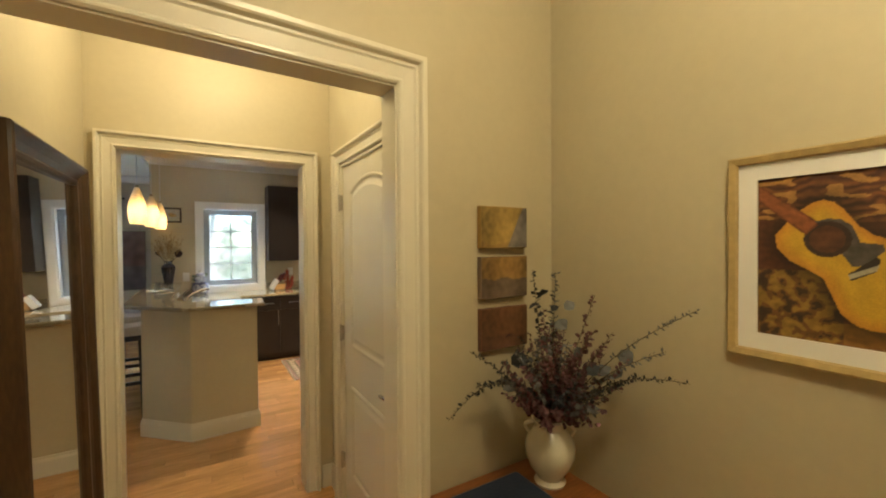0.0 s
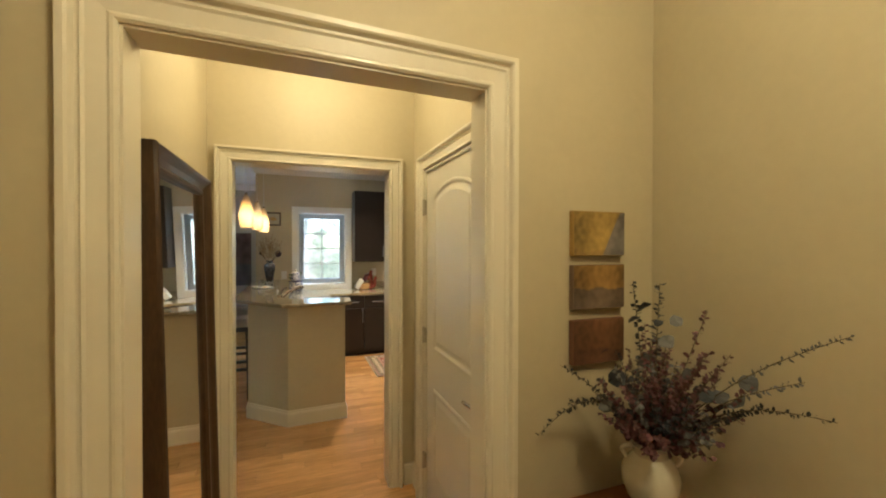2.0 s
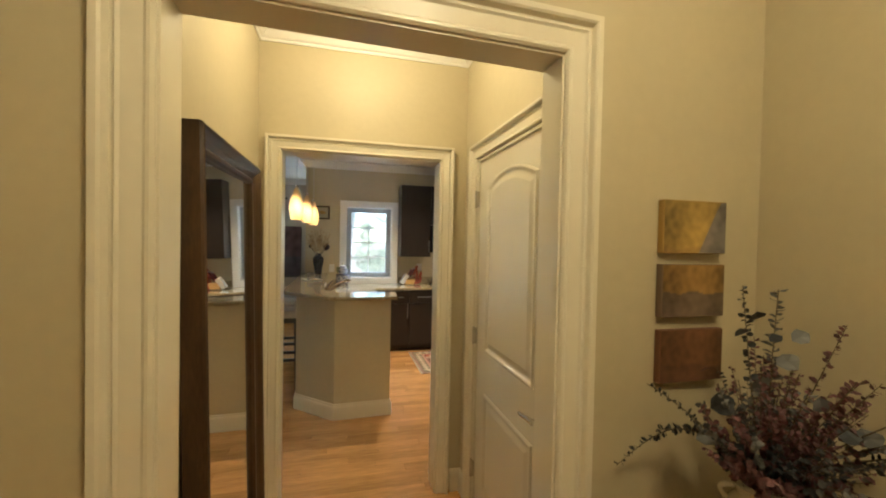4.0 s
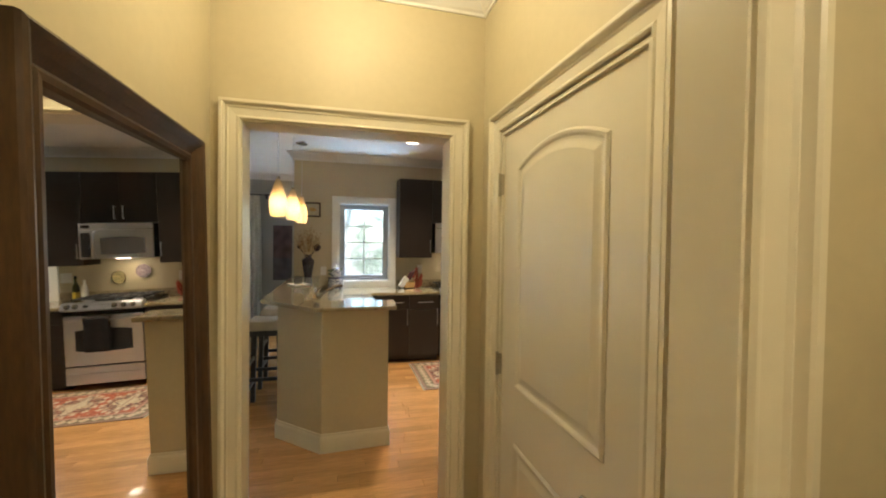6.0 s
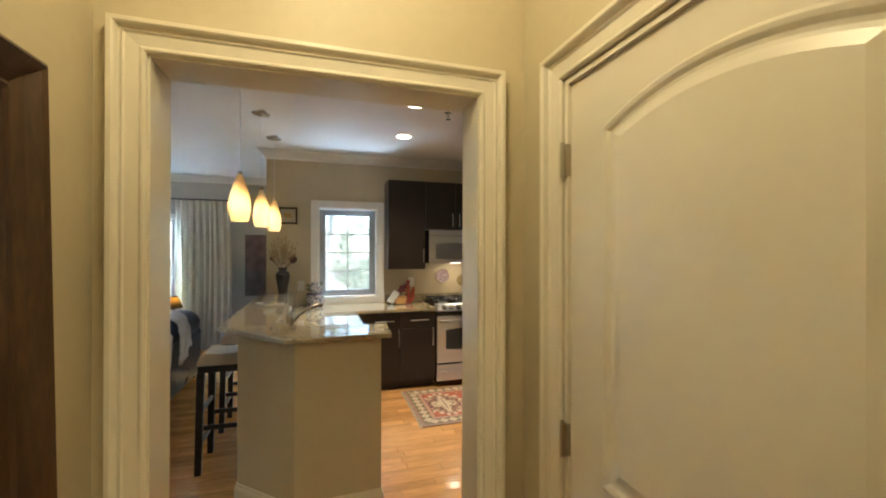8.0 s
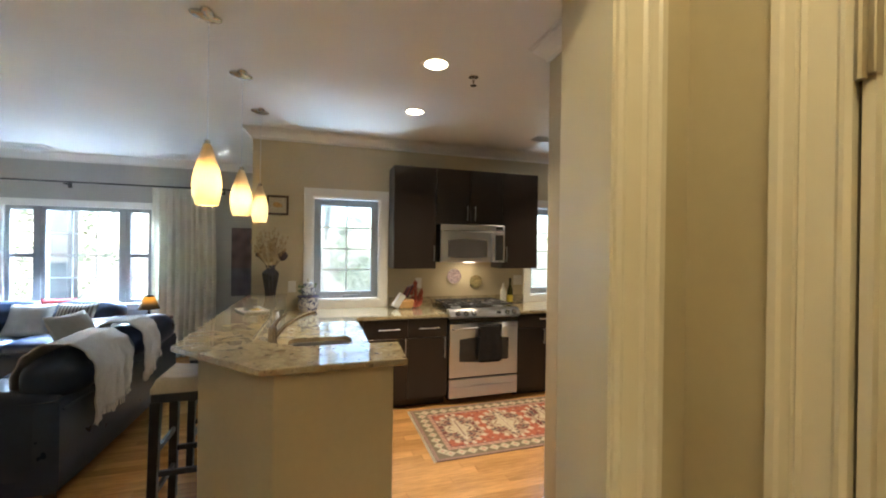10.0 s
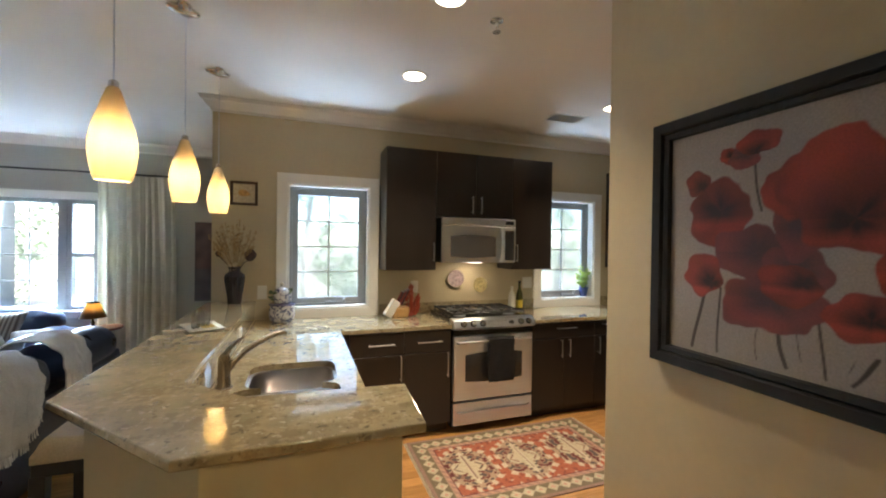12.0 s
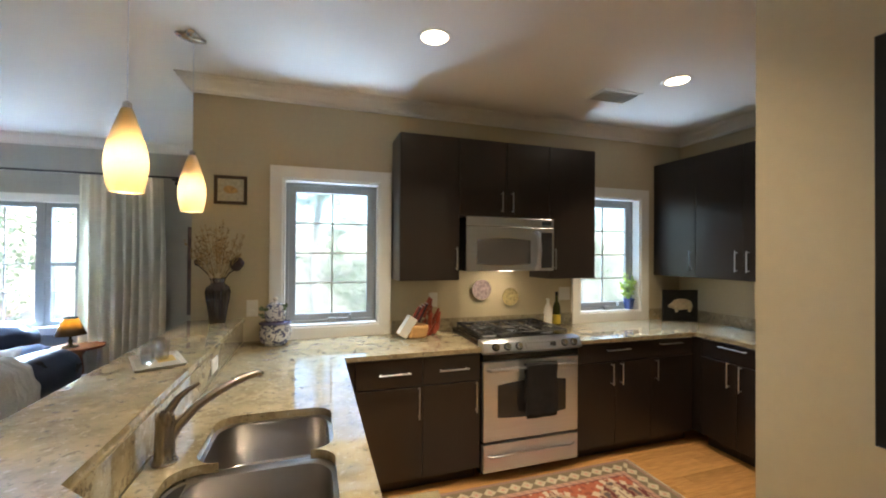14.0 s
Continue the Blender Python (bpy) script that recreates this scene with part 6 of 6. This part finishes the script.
tb = thing("side_table", (-1.78, 8.18, 0), "orange-brown round wooden side table between sofa and curtain", "table")
part("tabletop", lathe(bmesh.new(), [(0.001, 0.575), (0.20, 0.575), (0.21, 0.585), (0.21, 0.60), (0.001, 0.602)], 32), TABLEWOOD, tb)
part("pedestal", lathe(bmesh.new(), [(0.15, 0), (0.15, 0.02), (0.04, 0.06), (0.03, 0.25), (0.045, 0.35), (0.03, 0.50), (0.08, 0.575)], 24), TABLEWOOD, tb, smooth=True)
tl = thing("table_lamp", (-1.82, 8.12, 0.602), "lit table lamp with amber shade and dark turned base", "table lamp")
part("lamp_base", lathe(bmesh.new(), [(0.065, 0), (0.065, 0.01), (0.03, 0.02), (0.014, 0.04), (0.024, 0.06), (0.012, 0.085), (0.010, 0.14)], 24), BLACK, tl, smooth=True)
bm = lathe(bmesh.new(), [(0.125, 0.12), (0.055, 0.285), (0.052, 0.285), (0.121, 0.12)], 32)
for f in [f for f in bm.faces if len(f.verts) > 8]:
    bm.faces.remove(f)
part("shade", bm, LAMPSHADE, tl, "amber fabric shade", smooth=True)
part("shade_rim", lathe(bmesh.new(), [(0.058, 0.282), (0.058, 0.292), (0.050, 0.292), (0.050, 0.282)], 32), BLACK, tl)

# curtain, rod and the narrow canvas
rod = thing("curtain_rod", (-2.4, 8.36, 2.36), "thin dark metal curtain rod with round finials above the window", "curtain rod")
part("rod", tube(bmesh.new(), [(-2.0, 0, 0), (1.50, 0, 0)], 0.011, 10), IRON, rod, smooth=True)
for x in (-1.9, -0.45, 1.36):
    part("bracket", boxes([(x - 0.012, x + 0.012, -0.008, 0.138, -0.03, -0.012), (x - 0.02, x + 0.02, 0.125, 0.139, -0.06, 0.03)], bevel=0.003), IRON, rod)
part("finial", lathe(bmesh.new(), [(0.001, -0.02), (0.02, -0.012), (0.024, 0), (0.02, 0.012), (0.001, 0.02)], 16, at=(1.52, 0, 0)), IRON, rod, smooth=True)


def curtain(xa, xb, seed, label):
    c = thing("curtain", (xa, 8.36, 0.0), label, "curtain", "curtains at the living room window")
    bm = bmesh.new()
    n, m = 150, 26
    rows = []
    w = xb - xa
    for i in range(m + 1):
        f = i / m
        z = 2.325 * (1 - f) + 0.02
        row = []
        for j in range(n + 1):
            u = j / n
            ph = 2 * math.pi * 9 * (u + 0.015 * math.sin(7 * u + seed) + 0.012 * math.sin(19 * u + 2 * f) + 0.02 * math.sin(11 * u)) + 0.6 * f * math.sin(3 * u + seed)
            amp = 0.018 + 0.040 * min(1, f * 2.2) * (0.70 + 0.30 * math.sin(13 * u + seed + f))
            row.append(bm.verts.new((u * w * (1 + 0.04 * math.sin(f * 3)) + 0.012 * math.cos(ph) * f, amp * math.sin(ph) + 0.006 * math.sin(2.3 * ph), z)))
        rows.append(row)
    for i in range(m):
        for j in range(n):
            bm.faces.new((rows[i][j], rows[i][j + 1], rows[i + 1][j + 1], rows[i + 1][j]))
    part("curtain_panel", bm, CURTAIN, c, smooth=True)


curtain(-1.885, -1.13, 0.4, "long grey-green pleated curtain hanging to the floor beside the window")
nc = thing("canvas_print", (-0.765, 8.5, 1.325), "tall narrow dark mauve canvas on the grey living room wall", "picture")
part("stretcher", box(-0.16, 0.16, -0.03, -0.001, -0.50, 0.50, bevel=0.003), mat("canvas_side", (0.08, 0.06, 0.07), 0.8), nc)
art("painted_face", 0.31, 0.99, 0.01, lambda u, v: [c * (0.8 + 0.5 * n2(u, v, 8, 5)) * (1 + 0.3 * v) for c in ((0.13, 0.085, 0.085) if v > 0.4 else (0.11, 0.10, 0.11))], lambda u, v: (u - 0.155, -0.0315, v - 0.495), PAINT, nc)


# ---- rug ----
rug = thing("kitchen_rug", (1.14, 4.795, 0.001), "red and cream oriental rug with a diamond border before the range", "rug")
RW, RH = 1.56, 0.93
MAROON, CREAMC, REDC, OLIVE, DARKC, PINK = (0.10, 0.022, 0.022), (0.38, 0.325, 0.235), (0.29, 0.082, 0.045), (0.13, 0.10, 0.065), (0.035, 0.028, 0.035), (0.36, 0.20, 0.15)


def knots(u, v):
    e = min(u, v, RW - u, RH - v)
    if e < 0.038:
        return (0.21, 0.13, 0.10) if e < 0.03 else OLIVE
    if e < 0.128:
        c = (u if min(v, RH - v) < min(u, RW - u) else v) - 0.083
        per = 0.092
        a = abs((c / per) % 1 - 0.5) * 2
        b = abs(e - 0.083) / 0.045
        d = a + b
        if d < 0.35:
            return PINK
        if d < 0.62:
            return CREAMC
        if d < 0.75:
            return (0.30, 0.27, 0.18)
        return CREAMC if d < 0.98 else OLIVE
    if e < 0.142:
        return MAROON if e < 0.134 else (0.28, 0.18, 0.13)
    if e < 0.166:
        return PINK if int((u + v) / 0.03) % 2 else (0.25, 0.15, 0.12)
    if e < 0.176:
        return MAROON
    for k, cx in enumerate((0.34, 0.78, 1.22)):
        x, y = abs(u - cx), abs(v - RH / 2)
        d = max(x / 0.19, 0.5 * x / 0.19 + y / 0.29)
        a = math.atan2((v - RH / 2) / 0.29, (u - cx) / 0.19)
        if abs(d - 1.0) < 0.10 and abs((a * 16 / 6.2832) % 1 - 0.5) < 0.24:
            return (0.42, 0.34, 0.26)
        if d < 0.95:
            step = 0.018 if (y / 0.042) % 1 < 0.5 else 0.0
            if y < 0.205 and x < 0.055 * (1 - y / 0.24) + step:
                return (0.20, 0.13, 0.11) if x < 0.006 and y < 0.15 else CREAMC if x > 0.012 else (0.42, 0.36, 0.28)
            if y < 0.07 and x < 0.125 and (x / 0.03 + y / 0.03) % 2 < 1.35:
                return CREAMC
            m = n2(x, y, 24, 3 + k)
            return (0.085, 0.060, 0.058) if m > 0.12 else MAROON if m < -0.22 else (0.30, 0.21, 0.15) if d > 0.7 else (0.22, 0.12, 0.09)
    gx, gy = (u / 0.048) % 1 - 0.5, (v / 0.052) % 1 - 0.5
    if min(v, RH - v) < 0.235 and abs(gx) + abs(gy) < 0.30 and (int(u / 0.048) + int(v / 0.052)) % 3 == 0:
        return (0.40, 0.27, 0.20)
    return REDC if n2(u, v, 30, 9) < 0.25 else (0.20, 0.055, 0.035)


part("rug_backing", box(0, RW, 0, RH, 0, 0.0065), mat("rug_edge", (0.20, 0.12, 0.09), 0.95), rug)
art("woven_surface", RW, RH, 0.0075, lambda u, v: [c * 1.42 * (1 + 0.12 * n2(u, v, 40, 1)) for c in knots(u, v)], lambda u, v: (u, v, 0.0075 + 0.0006 * n2(u, v, 300, 2)), RUGPILE, rug)
bm = bmesh.new()
rng = random.Random(4)
for k in range(150):
    for x, d in ((0, -1), (RW, 1)):
        y = RH * (k + 0.5) / 150
        tube(bm, [(x, y, 0.004), (x + d * 0.022, y + rng.uniform(-0.003, 0.003), 0.002)], 0.0016, 4)
part("fringe", bm, mat("rug_fringe", (0.60, 0.54, 0.42), 0.95), rug, kind="stuff")

# ---- outside ----
GROUNDM = mat("leaf_litter_ground", (0.17, 0.165, 0.12), 0.95, var=0.3, scale=1.5, fine=0.3, fscale=20)
bm = slab(bmesh.new(), [(-120, 8.66), (120, 8.66), (120, 160), (-120, 160)], -0.5, -0.35)
bx(bm, -0.24, 120, 6.58, 8.66, -0.5, -0.35)
bx(bm, -120, 120, -160, -2.64, -0.5, -0.35)
part("ground", bm, GROUNDM, **S)
BARK = mat("grey_bark", (0.26, 0.25, 0.24), 0.9, var=0.3, scale=6, fine=0.3, fscale=40, bump=0.6, bscale=60)
LEAFM = mat("tree_leaf", (0.12, 0.14, 0.12), 0.6, var=0.25, scale=2, island=0.4)
see_through(LEAFM, (0.11, 0.15, 0.08))
col_ = thing("porch_column", (-3.60, 9.82, -0.36), "square weathered grey porch column outside the window", "column")
part("shaft", box(-0.15, 0.15, -0.15, 0.15, 0.12, 3.6, bevel=0.01), mat("grey_column_paint", (0.085, 0.09, 0.09), 0.7, var=0.12, scale=4, fine=0.1, fscale=30), col_)
part("plinth", box(-0.19, 0.19, -0.19, 0.19, 0, 0.12, bevel=0.01), WHITE, col_)


def tree(x, y, h, spread, seed, leaves, label):
    t = tagged(new("tree"), label, "tree", "trees behind the house")
    t.location = (x, y, -0.36)
    rg2 = random.Random(seed)
    trunk, crown = bmesh.new(), bmesh.new()
    top = Vector((rg2.uniform(-0.4, 0.4), rg2.uniform(-0.4, 0.4), h))
    spine = [Vector((0, 0, 0)).lerp(top, k / 8) + Vector((0.12 * math.sin(k + seed), 0.12 * math.cos(1.3 * k + seed), 0)) for k in range(9)]
    tube(trunk, spine, 0.022 * h, 12, taper=0.004 * h)
    tips = []
    for k in range(16):
        f = rg2.uniform(0.18, 0.95)
        i = min(int(f * 8), 7)
        p = spine[i].lerp(spine[i + 1], f * 8 - i)
        a = rg2.uniform(0, 6.28)
        e = p + Vector((math.cos(a), math.sin(a), rg2.uniform(-0.15, 0.6))) * spread * rg2.uniform(0.5, 1.1) * (1.15 - 0.6 * f)
        limb = arc(p, e, -0.08 * spread, 6)
        tube(trunk, limb, 0.006 * h * (1.2 - f), 6, taper=0.006)
        for j in range(7):
            q = limb[rg2.randint(2, 6)]
            e2 = q + Vector((rg2.uniform(-1, 1), rg2.uniform(-1, 1), rg2.uniform(-0.5, 0.7))) * spread * 0.32
            tube(trunk, [q, q.lerp(e2, 0.5) + Vector((0, 0, 0.05)), e2], 0.010, 4, taper=0.004)
            tips.append((q, e2))
    for k in range(leaves):
        q, e2 = rg2.choice(tips)
        p = q.lerp(e2, rg2.uniform(0.3, 1.1)) + Vector((rg2.gauss(0, 0.16), rg2.gauss(0, 0.16), rg2.gauss(0, 0.13)))
        leaf(crown, p, Vector((rg2.uniform(-1, 1), rg2.uniform(-1, 1), rg2.uniform(-0.8, 0.4))), rg2.uniform(0.09, 0.17), 0.7, rg2)
    part("trunk", trunk, BARK, t, smooth=True)
    part("crown", crown, LEAFM, t, kind="stuff")


tree(-6.2, 14.5, 7.5, 2.6, 1, 2300, "leafy tree with a slanting trunk behind the house")
tree(-2.6, 17.5, 8.0, 2.8, 2, 2300, "leafy tree with thin spreading limbs behind the house")
tree(0.6, 13.0, 6.5, 2.3, 3, 2300, "young leafy tree outside the kitchen window")
tree(4.2, 16.0, 8.0, 2.6, 4, 2300, "tall leafy tree behind the house")
tree(9.0, 14.5, 7.0, 2.6, 5, 2300, "spreading leafy tree at the edge of the garden")
for k, (x, y, r) in enumerate(((-4.9, 12.3, 0.9), (-3.0, 13.4, 0.7), (1.6, 11.5, 0.8), (5.6, 12.0, 0.9), (7.4, 11.0, 0.8))):
    s = tagged(new("shrub"), "loose leafy green shrub in the garden", "shrub", "garden shrubs")
    s.location = (x, y, -0.36)
    rg2 = random.Random(40 + k)
    st_, cr_ = bmesh.new(), bmesh.new()
    for j in range(26):
        a = rg2.uniform(0, 6.28)
        e = Vector((math.cos(a) * r * rg2.uniform(0.2, 1), math.sin(a) * r * rg2.uniform(0.2, 1), r * rg2.uniform(0.9, 1.9)))
        tube(st_, arc((0, 0, 0), e, 0.1, 5), 0.010, 4, taper=0.003)
        for q in range(26):
            p = Vector((0, 0, 0)).lerp(e, rg2.uniform(0.35, 1.05)) + Vector((rg2.gauss(0, 0.08), rg2.gauss(0, 0.08), rg2.gauss(0, 0.08)))
            leaf(cr_, p, Vector((rg2.uniform(-1, 1), rg2.uniform(-1, 1), rg2.uniform(-0.4, 1))), rg2.uniform(0.05, 0.09), 0.6, rg2)
    part("branches", st_, BARK, s)
    part("crown", cr_, LEAFM, s, kind="stuff")

# ---- floor boards ----
floor = [o for o in scene.objects if o.name == "floor"][0]
rng = random.Random(17)
PITCH = 0.0826
stock = {}
for ln in (0.5, 0.7, 0.9, 1.1, 1.3):
    bm = bmesh.new()
    bx(bm, 0.0006, ln - 0.0006, 0.0005, PITCH - 0.0005, -0.0058, 0.0, bevel=0.0007, seg=1)
    me = bpy.data.meshes.new("floor_board")
    bmesh.ops.recalc_face_normals(bm, faces=bm.faces)
    bm.to_mesh(me)
    bm.free()
    me.materials.append(BOARD)
    stock[ln] = me
rest, made = bmesh.new(), 0
y = -2.5
while y < 8.5:
    x = -4.5 - rng.uniform(0, 0.4)
    while x < 4.0:
        ln = rng.choice((0.5, 0.7, 0.9, 1.1, 1.3))
        near = 0.9 < y < 5.75 and -0.45 < x + ln / 2 < 3.3 and made < 300
        if near:
            b = new("floor_board", stock[ln])
            b.location = (x, y, 0)
            b.parent = floor
            made += 1
        elif not ((x > 1.8 and y < 3.8) or (x + ln < -1.3 and y < 2.4)):
            bx(rest, max(x, -4.55) + 0.0006, min(x + ln, 4.05) - 0.0006, y + 0.0005, y + PITCH - 0.0005, -0.0058, 0.0)
        x += ln
    y += PITCH
part("floor_boards", rest, BOARDS, floor, kind="stuff")
